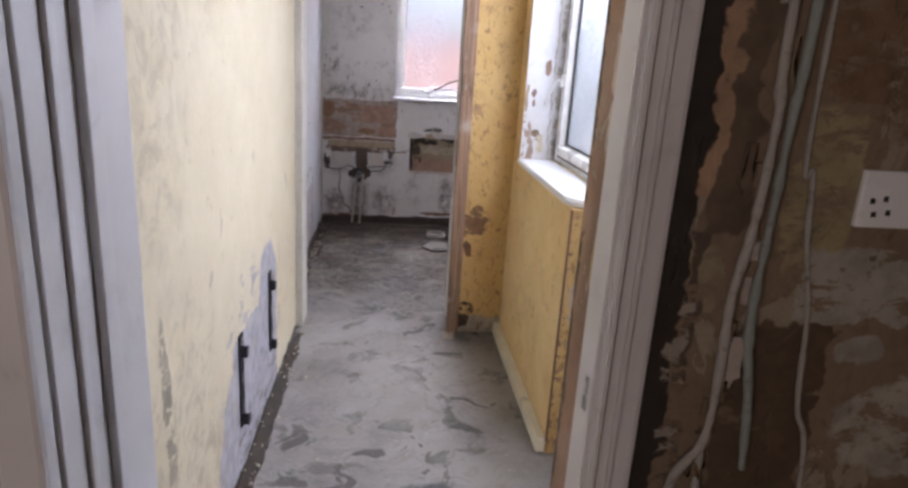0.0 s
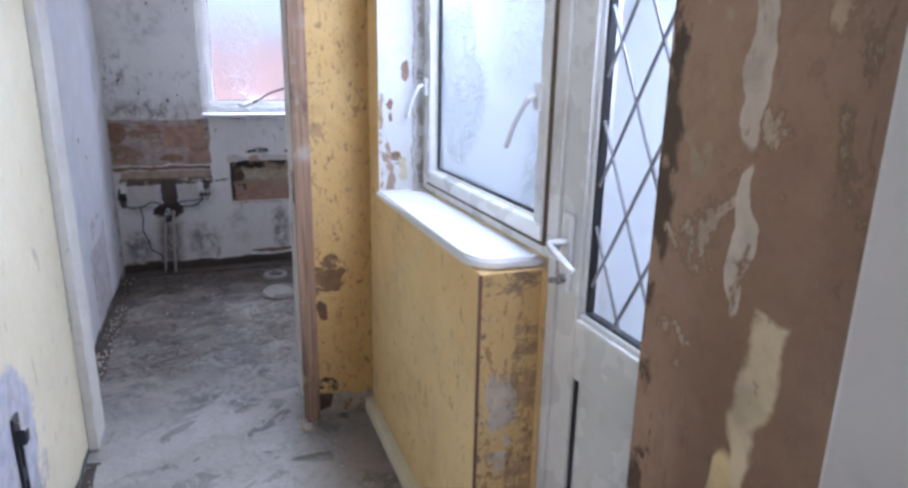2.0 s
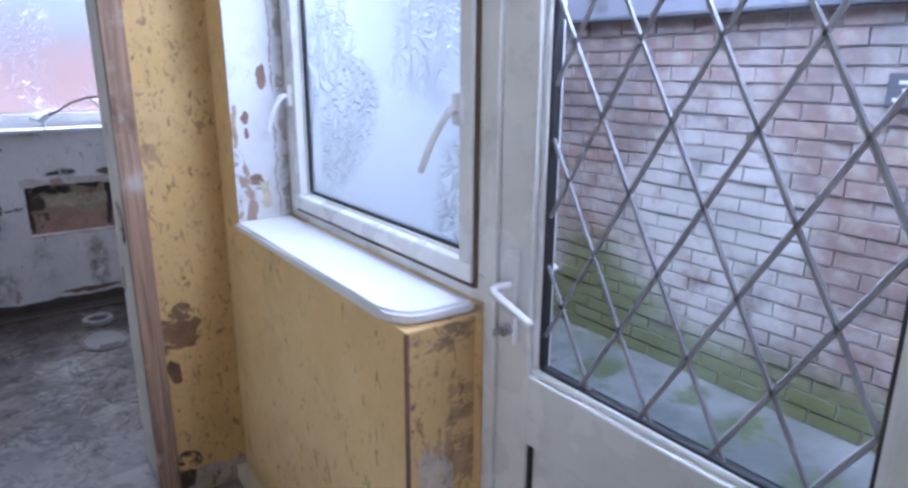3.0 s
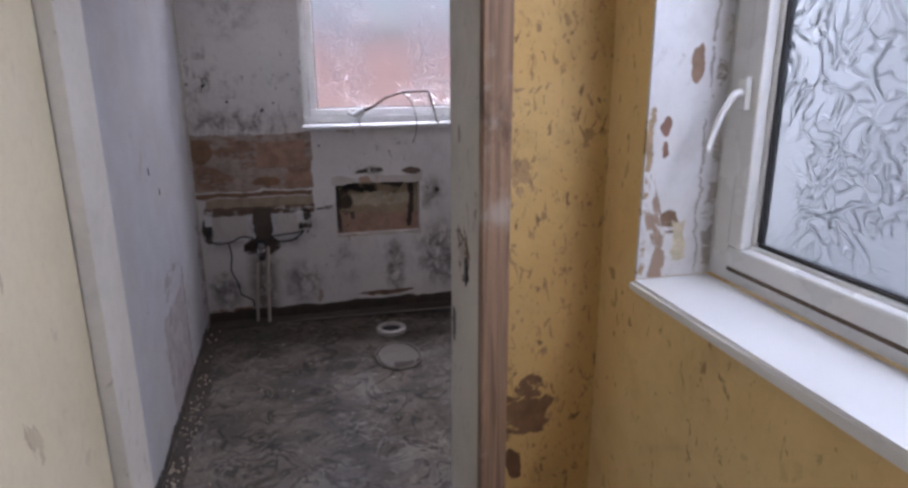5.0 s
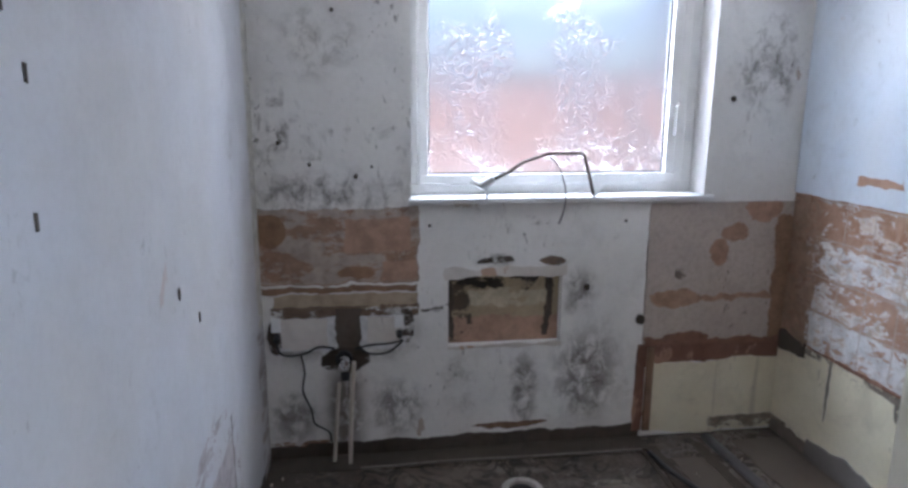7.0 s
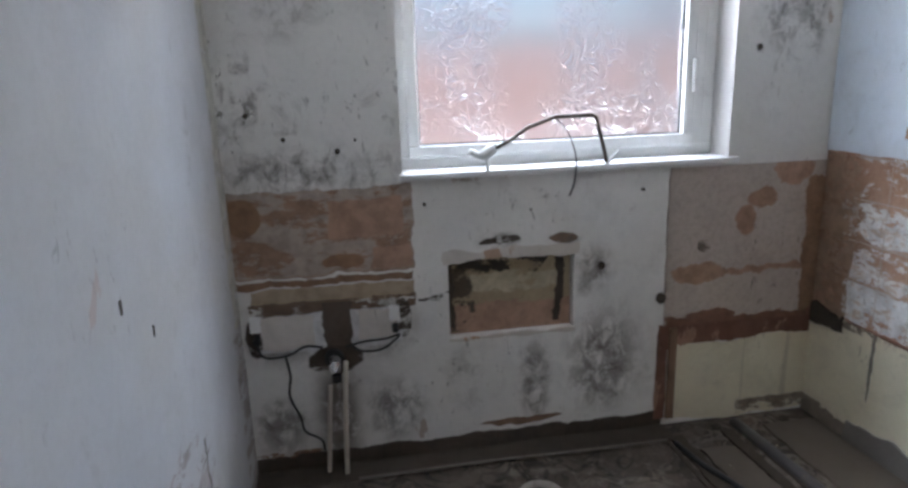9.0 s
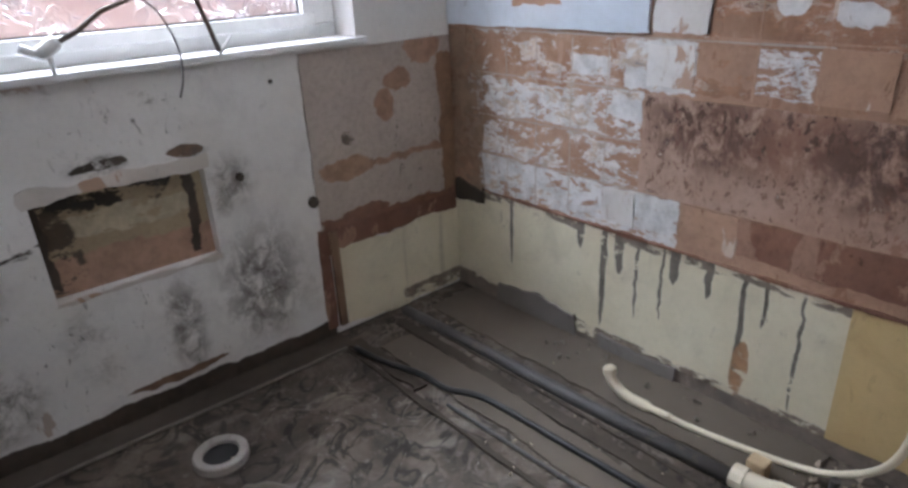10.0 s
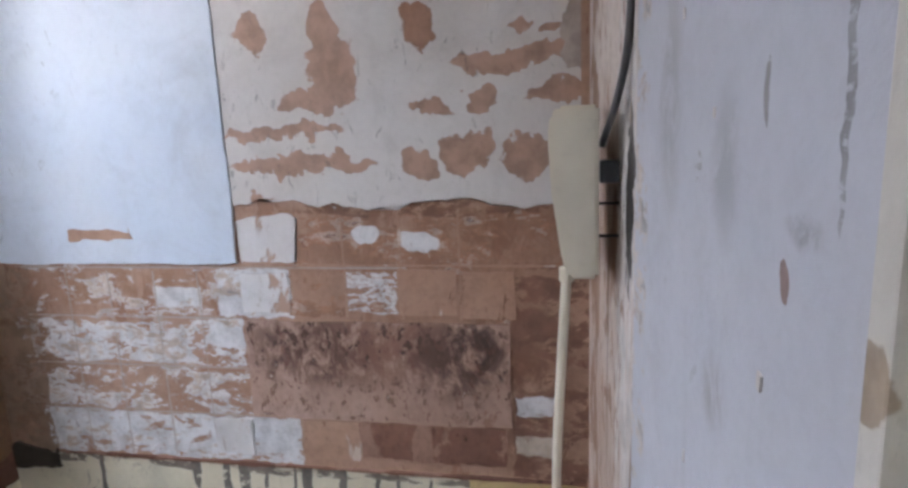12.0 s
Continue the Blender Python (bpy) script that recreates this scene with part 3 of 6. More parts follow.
# near-black ellipses beside the shower: sooty stain with the unit's shadow painted in
RAW_LAYERS = [on_y("e", 1.452, 1.55, 1.15, 1.47, (0.07, 0.052, 0.042), 0.40, y=4.37), on_y("r", 1.45, 1.62, 0.0, 2.4, (0.70, 0.65, 0.60), 0.46, y=4.37), on_y("r", 1.55, 2.05, 0.0, 2.4, (0.38, 0.23, 0.15), 0.56, y=4.37), on_y("e", 1.455, 1.53, 1.18, 1.45, (0.05, 0.04, 0.034), 0.44, y=4.37)]
mat_raw = old_paint("raw_streaked_plaster", (0.64, 0.56, 0.49), (0.50, 0.38, 0.30), (0.30, 0.17, 0.10), 0.8, 0.58, 0.5, 61.0, drips=0.8, grime=(0.20, 0.12, 0.08), grain=0.26, layers=RAW_LAYERS, warp=(0.03, 0.03), along=0.5)
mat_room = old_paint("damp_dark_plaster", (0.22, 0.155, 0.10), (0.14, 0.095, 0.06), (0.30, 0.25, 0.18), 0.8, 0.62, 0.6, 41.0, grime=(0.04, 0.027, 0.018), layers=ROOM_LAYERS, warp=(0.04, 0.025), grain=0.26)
mat_pale = old_paint("pale_plaster_skim", (0.64, 0.60, 0.56), (0.55, 0.50, 0.45), (0.42, 0.27, 0.18), 0.6, 0.66, 0.4, 71.0)
mat_taupe = old_paint("taupe_plaster", (0.47, 0.40, 0.35), (0.40, 0.33, 0.28), (0.36, 0.22, 0.14), 0.8, 0.68, 0.5, 77.0, grain=0.26)
mat_skim = old_paint("white_tile_bed", (0.72, 0.71, 0.71), (0.62, 0.58, 0.55), (0.44, 0.27, 0.18), 0.8, 0.60, 0.4, 81.0, grime=(0.30, 0.20, 0.14))
mat_mould = old_paint("mouldy_pink_plaster", (0.47, 0.32, 0.25), (0.40, 0.25, 0.185), (0.30, 0.16, 0.11), 0.7, 0.69, 0.9, 87.0, grime=(0.15, 0.06, 0.04), everywhere=True, layers=MOULD_LAYERS, warp=(0.02, 0.03), grain=0.26, along=0.8, streaks=27.0)
mat_rust = old_paint("dark_rust_brick", (0.26, 0.125, 0.08), (0.17, 0.08, 0.055), (0.36, 0.21, 0.15), 0.9, 0.575, 0.5, 91.0, grime=(0.06, 0.02, 0.012), grain=0.26)
mat_bath_cream = old_paint("old_cream_paint", (0.71, 0.66, 0.51), (0.65, 0.59, 0.44), (0.40, 0.30, 0.20), 0.6, 0.74, 0.25, 95.0, drips=0.35, grime=(0.22, 0.19, 0.15), layers=RUN_LAYERS, warp=(0.010, 0.010))
mat_bath_ochre = old_paint("old_ochre_paint", (0.56, 0.42, 0.21), (0.48, 0.34, 0.16), (0.36, 0.24, 0.14), 0.6, 0.74, 0.3, 99.0, grime=(0.12, 0.09, 0.05))
mat_dust = plain("dusty_brown_screed", (0.13, 0.106, 0.083), 0.95, grime=0.6, scale=9.0, relief=0.6, dark=(0.10, 0.08, 0.062))
mat_render = plain("white_render", (0.80, 0.80, 0.79), 0.9, grime=0.15, scale=3.0, relief=0.3)
mat_dark = plain("dark_debris_and_hole_shade", (0.065, 0.05, 0.038), 0.95, grime=0.7, scale=25.0, relief=0.6, dark=(0.03, 0.024, 0.018))
mat_jamb = old_paint("worn_cream_gloss", (0.64, 0.60, 0.53), (0.60, 0.56, 0.48), (0.44, 0.36, 0.27), 0.5, 0.73, 0.3, 107.0, layers=JAMB_LAYERS, warp=(0.02, 0.02))
mat_trim = plain("aged_white_gloss_paint", (0.66, 0.635, 0.62), 0.4, grime=0.22, scale=7.0)
mat_upvc = plain("white_plastic", (0.78, 0.78, 0.77), 0.28, grime=0.12, scale=10.0, relief=0.03)
mat_sill = plain("glossy_white_sill", (0.80, 0.80, 0.80), 0.34, grime=0.03, scale=3.0, relief=0.01)
mat_grime = plain("grimy_brown_seal", (0.16, 0.11, 0.075), 0.8, grime=0.6, scale=25.0)
mat_black = plain("black_rubber", (0.02, 0.02, 0.022), 0.5, grime=0.1)
mat_iron = plain("black_painted_steel", (0.03, 0.03, 0.035), 0.45, 0.3, grime=0.3)
def timber(name, base, dark):
    """Bare softwood: long upright grain, knots of dirt, dark edges."""
    m = Nodes(name)
    grain = m.noise(60.0, 6, 0.6, 0.4, at=m.stretch(1.0, 1.0, 0.035))
    c = m.mix(m.step(grain, 0.38, 0.62), base, tuple(v * 0.55 for v in base))
    c = m.mix(m.math("MULTIPLY", m.step(m.noise(9.0, 6, 0.7, 0.4, at=m.stretch(1.0, 1.0, 0.4)), 0.52, 0.66), 0.7), c, dark)
    c = m.mix(m.math("MULTIPLY", m.step(m.noise(5.0, 5, shift=4.0), 0.56, 0.66), 0.5), c, (0.56, 0.50, 0.43))
    m.bump(m.math("ADD", grain, m.noise(90.0, 4)), 0.5, 0.003)
    return m.done(c, 0.75)


mat_wood = timber("bare_timber", (0.36, 0.22, 0.14), (0.10, 0.055, 0.03))
mat_hose = plain("cream_plastic", (0.74, 0.67, 0.52), 0.4, grime=0.15, scale=20.0)
mat_grey_pipe = plain("grey_plastic_pipe", (0.085, 0.08, 0.08), 0.6, grime=0.7, scale=14.0, dark=(0.16, 0.13, 0.10))
mat_copper = plain("tarnished_copper", (0.085, 0.06, 0.048), 0.55, 0.3, grime=0.5, scale=30.0)
mat_chrome = plain("dull_chrome", (0.55, 0.55, 0.56), 0.28, 0.9, grime=0.4, scale=40.0)
mat_bed_cement = plain("grey_cement_smear", (0.20, 0.18, 0.165), 0.95, grime=0.5, scale=18.0, relief=0.7)
mat_rubble = plain("plaster_rubble", (0.46, 0.38, 0.30), 0.9, grime=0.5, scale=30.0, relief=0.5)
mat_ceiling = plain("white_ceiling_paint", (0.74, 0.73, 0.71), 0.85, grime=0.15, scale=3.0)
mat_lead = plain("lead_strip", (0.36, 0.36, 0.39), 0.55, 0.35, grime=0.3, scale=40.0)


def floor_material():
    """Bare screed with adhesive swirls, dark damp marks and dust."""
    m = Nodes("bare_screed_floor")
    m.bsdf.inputs["Specular IOR Level"].default_value = 0.2
    c = m.mix(m.step(m.noise(1.1, 5, 0.6), 0.35, 0.65), (0.31, 0.285, 0.265), (0.20, 0.18, 0.165))
    # base colour turns to darker browns past the bathroom doorway
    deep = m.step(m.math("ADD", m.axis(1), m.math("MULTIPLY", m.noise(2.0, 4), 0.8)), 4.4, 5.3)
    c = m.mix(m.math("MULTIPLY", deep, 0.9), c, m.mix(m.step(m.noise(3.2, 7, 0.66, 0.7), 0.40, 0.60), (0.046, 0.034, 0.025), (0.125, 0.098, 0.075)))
    swirl = m.noise(5.5, 4, 0.55, 1.0, shift=5.0)
    mark = m.most(m.step(swirl, 0.55, 0.60), m.math("MULTIPLY", m.step(m.math("ABSOLUTE", m.math("SUBTRACT", swirl, 0.47)), 0.03, 0.004), 0.18))
    patch = m.step(m.noise(1.7, 4, shift=2.0), 0.38, 0.58)
    c = m.mix(m.times(mark, patch, 0.75), c, (0.062, 0.054, 0.047))
    c = m.mix(m.math("MULTIPLY", m.step(m.noise(4.2, 6, 0.62, 0.8, shift=12.0), 0.60, 0.66), 0.6), c, (0.10, 0.085, 0.07))
    wet = m.blob(0.60, 2.50, 0.0, 0.26, 0.16, 1.0, 0.15, 0.75, 7.0)
    c = m.mix(m.math("MULTIPLY", wet, 0.85), c, (0.055, 0.055, 0.06))
    c = m.mix(m.math("MULTIPLY", m.step(m.noise(26.0, 5, 0.7), 0.56, 0.70), 0.35), c, (0.36, 0.33, 0.30))
    smear = m.step(m.noise(4.0, 4, 0.55, 0.8, shift=17.0), 0.56, 0.66)
    c = m.mix(m.math("MULTIPLY", smear, 0.42), c, (0.26, 0.23, 0.20))
    curl = m.noise(6.5, 3, 0.5, 1.4, shift=25.0)
    curl = m.times(m.step(m.math("ABSOLUTE", m.math("SUBTRACT", curl, 0.5)), 0.050, 0.012), m.step(m.noise(5.0, 4, 0.6, shift=8.0), 0.38, 0.54))
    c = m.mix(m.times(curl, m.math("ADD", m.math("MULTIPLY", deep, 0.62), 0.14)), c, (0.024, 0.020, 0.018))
    pale = m.noise(7.0, 3, 0.5, 1.5, shift=33.0)
    pale = m.times(m.step(m.math("ABSOLUTE", m.math("SUBTRACT", pale, 0.5)), 0.045, 0.010), m.step(m.noise(1.9, 3, shift=18.0), 0.47, 0.60))
    c = m.mix(m.times(pale, m.math("ADD", m.math("MULTIPLY", deep, 0.40), 0.08)), c, (0.27, 0.235, 0.20))
    c = m.mix(m.step(m.noise(90.0, 3, 0.7), 0.70, 0.76), c, (0.60, 0.57, 0.53))
    m.bump(m.math("ADD", m.math("MULTIPLY", swirl, 0.8), m.math("MULTIPLY", m.noise(40.0, 5), 0.5)), 0.8, 0.012)
    return m.done(c, m.math("SUBTRACT", m.step(m.noise(3.0, 5), 0.3, 0.7, 0.55, 0.9), m.math("MULTIPLY", wet, 0.35)))


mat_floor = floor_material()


def glass_material(name, rough, tint, pattern=0.0):
    m = Nodes(name)
    m.bsdf.inputs["Transmission Weight"].default_value = 1.0
    m.bsdf.inputs["IOR"].default_value = 1.25 if pattern else 1.1
    if pattern:
        # pressed relief: looping raised lines over a fine stipple
        curl = m.noise(8.5, 1, 0.4, 2.6)
        line = m.step(m.math("ABSOLUTE", m.math("SUBTRACT", curl, 0.5)), 0.075, 0.0)
        loop = m.step(m.math("ABSOLUTE", m.math("SUBTRACT", m.noise(11.0, 1, 0.4, 2.2, shift=6.0), 0.5)), 0.065, 0.0)
        some = m.step(m.noise(3.0, 2, shift=3.0), 0.42, 0.58)
        m.bump(m.math("ADD", m.math("MULTIPLY", m.most(line, loop), some), m.math("MULTIPLY", m.noise(150.0, 2), 0.08)), pattern, 0.0062)
    return m.done(tint, rough)


mat_obscure = glass_material("obscure_leaf_glass", 0.33, (0.90, 0.96, 1.0), 1.0)
mat_obscure_soft = glass_material("obscure_flower_glass", 0.36, (0.72, 0.72, 0.77), 1.0)
mat_clear = glass_material("clear_glass", 0.02, (0.96, 0.98, 1.0))


# ---- mesh helpers ----
def box(bm, x0, x1, y0, y1, z0, z1):
    vs = [bm.verts.new((x, y, z)) for x in (x0, x1) for y in (y0, y1) for z in (z0, z1)]
    for f in ((0, 1, 3, 2), (4, 6, 7, 5), (0, 4, 5, 1), (2, 3, 7, 6), (0, 2, 6, 4), (1, 5, 7, 3)):
        bm.faces.new([vs[i] for i in f])
    return bm


def boxes(*rows, bevel=0.0):
    bm = bmesh.new()
    for r in rows:
        box(bm, *r)
    if bevel:
        bmesh.ops.bevel(bm, geom=bm.edges[:], offset=bevel, segments=2, affect="EDGES", profile=0.6)
    return bm


def mesh_of(name, bm, material, smooth=False):
    me = bpy.data.meshes.new(name)
    bmesh.ops.recalc_face_normals(bm, faces=bm.faces[:])
    bm.to_mesh(me)
    bm.free()
    me.materials.append(material)
    if smooth:
        for p in me.polygons:
            p.use_smooth = True
    return me


def part(name, bm, material, parent, label="", smooth=False):
    ob = new(name, mesh_of(name, bm, material, smooth))
    ob.parent = parent
    if parent:
        ob.matrix_parent_inverse = parent.matrix_world.inverted()
    if label:
        ob["label"] = label
    return ob


def thing(name, label, category, place=(0, 0, 0), group="", kind=""):
    ob = new(name)
    ob.empty_display_size = 0.05
    ob.matrix_world = Matrix.Translation(place)
    return tagged(ob, label, category, group, kind)


def solid(name, bm, material, label, category, group="", kind="", smooth=False):
    return tagged(new(name, mesh_of(name, bm, material, smooth)), label, category, group, kind)


def tube(points, radius, sides=10, bm=None, ends=True):
    """A round bar along points, with rounded bends left to the caller."""
    bm = bm or bmesh.new()
    pts = [Vector(p) for p in points]
    rings, up = [], None
    for i, p in enumerate(pts):
        d = (pts[min(i + 1, len(pts) - 1)] - pts[max(i - 1, 0)]).normalized()
        if up is None:
            up = d.orthogonal().normalized()
        up = (up - d * up.dot(d)).normalized()
        side = d.cross(up)
        r = radius[i] if isinstance(radius, (list, tuple)) else radius
        rings.append([bm.verts.new(p + (up * math.cos(a) + side * math.sin(a)) * r) for a in (2 * math.pi * k / sides for k in range(sides))])
    for a, b in zip(rings, rings[1:]):
        for k in range(sides):
            bm.faces.new((a[k], a[(k + 1) % sides], b[(k + 1) % sides], b[k]))
    if ends:
        bm.faces.new(rings[0][::-1])
        bm.faces.new(rings[-1])
    return bm


def bend(points, steps=6):
    """A smooth line through points (Catmull-Rom)."""
    p = [Vector(q) for q in points]
    p = [p[0] * 2 - p[1], *p, p[-1] * 2 - p[-2]]
    out = []
    for i in range(1, len(p) - 2):
        for k in range(steps):
            t = k / steps
            out.append(0.5 * (2 * p[i] + (p[i + 1] - p[i - 1]) * t + (2 * p[i - 1] - 5 * p[i] + 4 * p[i + 1] - p[i + 2]) * t * t + (3 * p[i] - p[i - 1] - 3 * p[i + 1] + p[i + 2]) * t ** 3))
    return out + [p[-2]]


def ring(centre, r0, r1, z0, z1, sides=28):
    """An upright collar."""
    bm = bmesh.new()
    loops = []
    for r, z in ((r0, z0), (r1, z0), (r1, z1 - 0.004), (r1 - 0.004, z1), (r0 + 0.004, z1), (r0, z1 - 0.004)):
        loops.append([bm.verts.new((centre[0] + r * math.cos(2 * math.pi * k / sides), centre[1] + r * math.sin(2 * math.pi * k / sides), z)) for k in range(sides)])
    for a, b in zip(loops, loops[1:] + loops[:1]):
        for k in range(sides):
            bm.faces.new((a[k], a[(k + 1) % sides], b[(k + 1) % sides], b[k]))
    return bm


def torn(u0, u1, v0, v1, seed, jag=0.02, sides="lrtb", step=0.016):
    """The outline of a torn sheet: a rectangle whose named sides wander."""
    def side(a, b, key):
        n = max(2, int((Vector(b) - Vector(a)).length / step))
        d = (Vector(b) - Vector(a)).normalized()
        nrm = Vector((-d.y, d.x))
        for i in range(n):
            p = Vector(a).lerp(Vector(b), i / n)
            w = 0.0
            if key in sides:
                q = Vector((p.x * 1.0 + seed * 3.1, p.y * 1.0 - seed * 1.3, seed))
                w = noise.noise(q * 5) * 1.3 + noise.noise(q * 14) * 0.7 + noise.noise(q * 38) * 0.35
            yield p + nrm * w * jag
    return [*side((u0, v0), (u1, v0), "b"), *side((u1, v0), (u1, v1), "r"), *side((u1, v1), (u0, v1), "t"), *side((u0, v1), (u0, v0), "l")]


def sheet(outline, wall, at, thick):
    """A thin sheet with that outline on a wall: wall 'x+' faces +x and so on, 'z+' is a floor."""
    bm = bmesh.new()
    axis, sign = "xyz".index(wall[0]), 1 if wall[1] == "+" else -1

    def put(p, d):
        v = [p[0], p[1]]
        v.insert(axis, at + sign * d)
        return bm.verts.new(v)
    low = [put(p, -0.004) for p in outline]
    high = [put(p, thick) for p in outline]
    bm.faces.new(high)
    for i in range(len(low)):
        j = (i + 1) % len(low)
        bm.faces.new((low[i], low[j], high[j], high[i]))
    bmesh.ops.triangulate(bm, faces=[f for f in bm.faces if len(f.verts) > 4])
    return bm


def lump(bm, place, size, squash=0.6):
    """A small broken piece."""
    turn = Euler((random.random() * 6, random.random() * 6, random.random() * 6)).to_matrix()
    vs = [bm.verts.new(Vector(place) + turn @ Vector((c[0] * size * random.uniform(0.6, 1.1), c[1] * size * random.uniform(0.5, 1), c[2] * size * squash * random.uniform(0.5, 1))))
          for c in ((1, 0, 0), (-1, 0, 0), (0, 1, 0), (0, -1, 0), (0, 0, 1), (0, 0, -1))]
    for f in ((0, 2, 4), (2, 1, 4), (1, 3, 4), (3, 0, 4), (2, 0, 5), (1, 2, 5), (3, 1, 5), (0, 3, 5)):
        bm.faces.new([vs[i] for i in f])


# ---- plan ----
LEFT, RIGHT = -0.045, 1.025          # passage walls
BLEFT, BRIGHT = -0.150, 2.041        # bathroom walls
REAR, NEAR = 6.255, 4.42             # bathroom ends
GLASS = 1.215                        # plane of the side window and door
D1Y0, D1Y1, D1X0, D1X1 = 1.545, 1.826, 0.02, 0.775
P0, P1 = 3.965, 4.298                # wall between passage and bathroom
JX0, JX1 = -0.012, 0.757
HEAD, CEIL = 2.02, 2.40
SILL = 0.962


def wall(name, material, label, *rows):
    return solid(name, boxes(*rows), material, label, "wall", kind="structure")


# floor with slight waves, cut away round nothing
fb = bmesh.new()
gx = [-2.4 + 0.08 * i for i in range(64)]
gy = [-2.0 + 0.08 * i for i in range(106)]
grid = [[fb.verts.new((x, y, 0.005 * noise.noise(Vector((x * 2.2, y * 2.2, 0.3))) - 0.003)) for x in gx] for y in gy]
for j in range(len(gy) - 1):
    for i in range(len(gx) - 1):
        if (gx[i] > 1.26 and 1.55 < gy[j] < 4.0) or (gx[i] < -0.30 and gy[j] > 1.62):
            continue
        fb.faces.new((grid[j][i], grid[j][i + 1], grid[j + 1][i + 1], grid[j + 1][i]))
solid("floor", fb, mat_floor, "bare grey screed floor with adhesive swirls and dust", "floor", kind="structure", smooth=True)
solid("ceiling", boxes((-2.5, 2.35, -2.1, 6.6, CEIL, CEIL + 0.1)), mat_ceiling, "plain white painted ceiling", "ceiling", kind="structure")

# first room, closed round the camera
wall("wall_room_west", mat_room, "damp brown plaster wall of the first room", (-2.5, -2.4, -2.0, 1.545, 0, CEIL))
wall("wall_room_south", mat_cream, "cream plaster wall of the first room", (-2.5, 2.35, -2.1, -2.0, 0, CEIL))
wall("wall_room_east", mat_room, "damp brown plaster wall of the first room east", (2.25, 2.35, -2.0, 1.683, 0, CEIL))
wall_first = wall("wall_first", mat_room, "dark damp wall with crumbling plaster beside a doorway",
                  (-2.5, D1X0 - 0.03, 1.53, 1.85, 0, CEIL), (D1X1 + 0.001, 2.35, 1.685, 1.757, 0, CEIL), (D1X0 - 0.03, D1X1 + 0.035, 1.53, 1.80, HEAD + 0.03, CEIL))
# short wall between first doorway and the back door
wall("wall_nib", mat_brown, "bare brown plaster return beside the back door", (D1X1, 2.35, 1.7575, 1.80, 0, CEIL), (D1X1, 1.36, 1.80, 1.952, 0, CEIL))
# passage
wall_left = wall("wall_left", mat_cream, "pale cream passage wall with mould marks", (LEFT - 0.12, LEFT, 1.85, 3.988, 0, CEIL))
wall_right = wall("wall_right", mat_yellow, "ochre painted wall below the side window",
                  (RIGHT, 1.184, 2.862, 3.965, 0, SILL - 0.028), (1.184, 1.258, 2.838, 3.965, 0, SILL - 0.028), (RIGHT, 1.258, 3.815, 3.965, SILL - 0.028, CEIL), (RIGHT, 1.258, 1.952, 3.815, 2.08, CEIL))
wall("wall_outer_skin", mat_white, "outer white face of the side wall", (1.26, 1.36, 2.838, 3.965, -0.16, SILL - 0.03), (1.26, 1.36, 3.818, 3.965, SILL - 0.03, 2.6), (1.26, 1.36, 1.954, 3.816, 2.082, 2.6))
wall_mid = wall("wall_partition", mat_nib, "mouldy ochre wall beside the bathroom doorway",
                (JX1 + 0.045, 1.36, P0, P0 + 0.15, 0, CEIL), (JX0 - 0.02, JX1 + 0.045, P0, P0 + 0.15, HEAD + 0.03, CEIL))
# bathroom side of that wall: it runs a little out of square
def slanted(x0, x1, z0, z1):
    bm = bmesh.new()
    def y(x):
        return NEAR + (P1 - NEAR) * (BRIGHT - x) / (BRIGHT - JX1)
    vs = [bm.verts.new(v) for z in (z0, z1) for v in ((x0, P0 + 0.152, z), (x1, P0 + 0.152, z), (x1, y(x1), z), (x0, y(x0), z))]
    for f in ((0, 1, 2, 3), (4, 5, 6, 7), (0, 1, 5, 4), (1, 2, 6, 5), (2, 3, 7, 6), (3, 0, 4, 7)):
        bm.faces.new([vs[i] for i in f])
    return bm


wall_near = solid("wall_bath_near", slanted(JX1 + 0.03, 1.45, 0, CEIL), mat_near, "smooth white bathroom wall beside the doorway", "wall", kind="structure")
solid("wall_bath_recess", slanted(1.452, 2.35, 0, CEIL), mat_raw, "raw streaked plaster end wall behind the bath space", "wall", kind="structure")
wall("wall_over_doorway", mat_bath_left, "white wall over the bathroom doorway", (JX0 - 0.02, JX1 + 0.03, P0 + 0.152, P1, HEAD + 0.03, CEIL))
wall("wall_outer_return", mat_render, "outer wall behind the bath space", (1.362, 2.35, P0 - 0.1, P0 + 0.15, 0, CEIL))
wall_bleft = wall("wall_bath_left", mat_bath_left, "pale white bathroom wall with a bare plaster patch", (BLEFT - 0.12, BLEFT, 4.152, REAR, 0, CEIL))
wall("wall_jamb_left", mat_trim, "white painted wall end at the bathroom doorway", (-0.27, JX0 - 0.031, 3.99, 4.15, 0, CEIL))
wall_bright = wall("wall_bath_right", mat_bathwall, "stripped brown plaster wall along the bath space", (BRIGHT, 2.35, NEAR, 6.6, 0, CEIL))
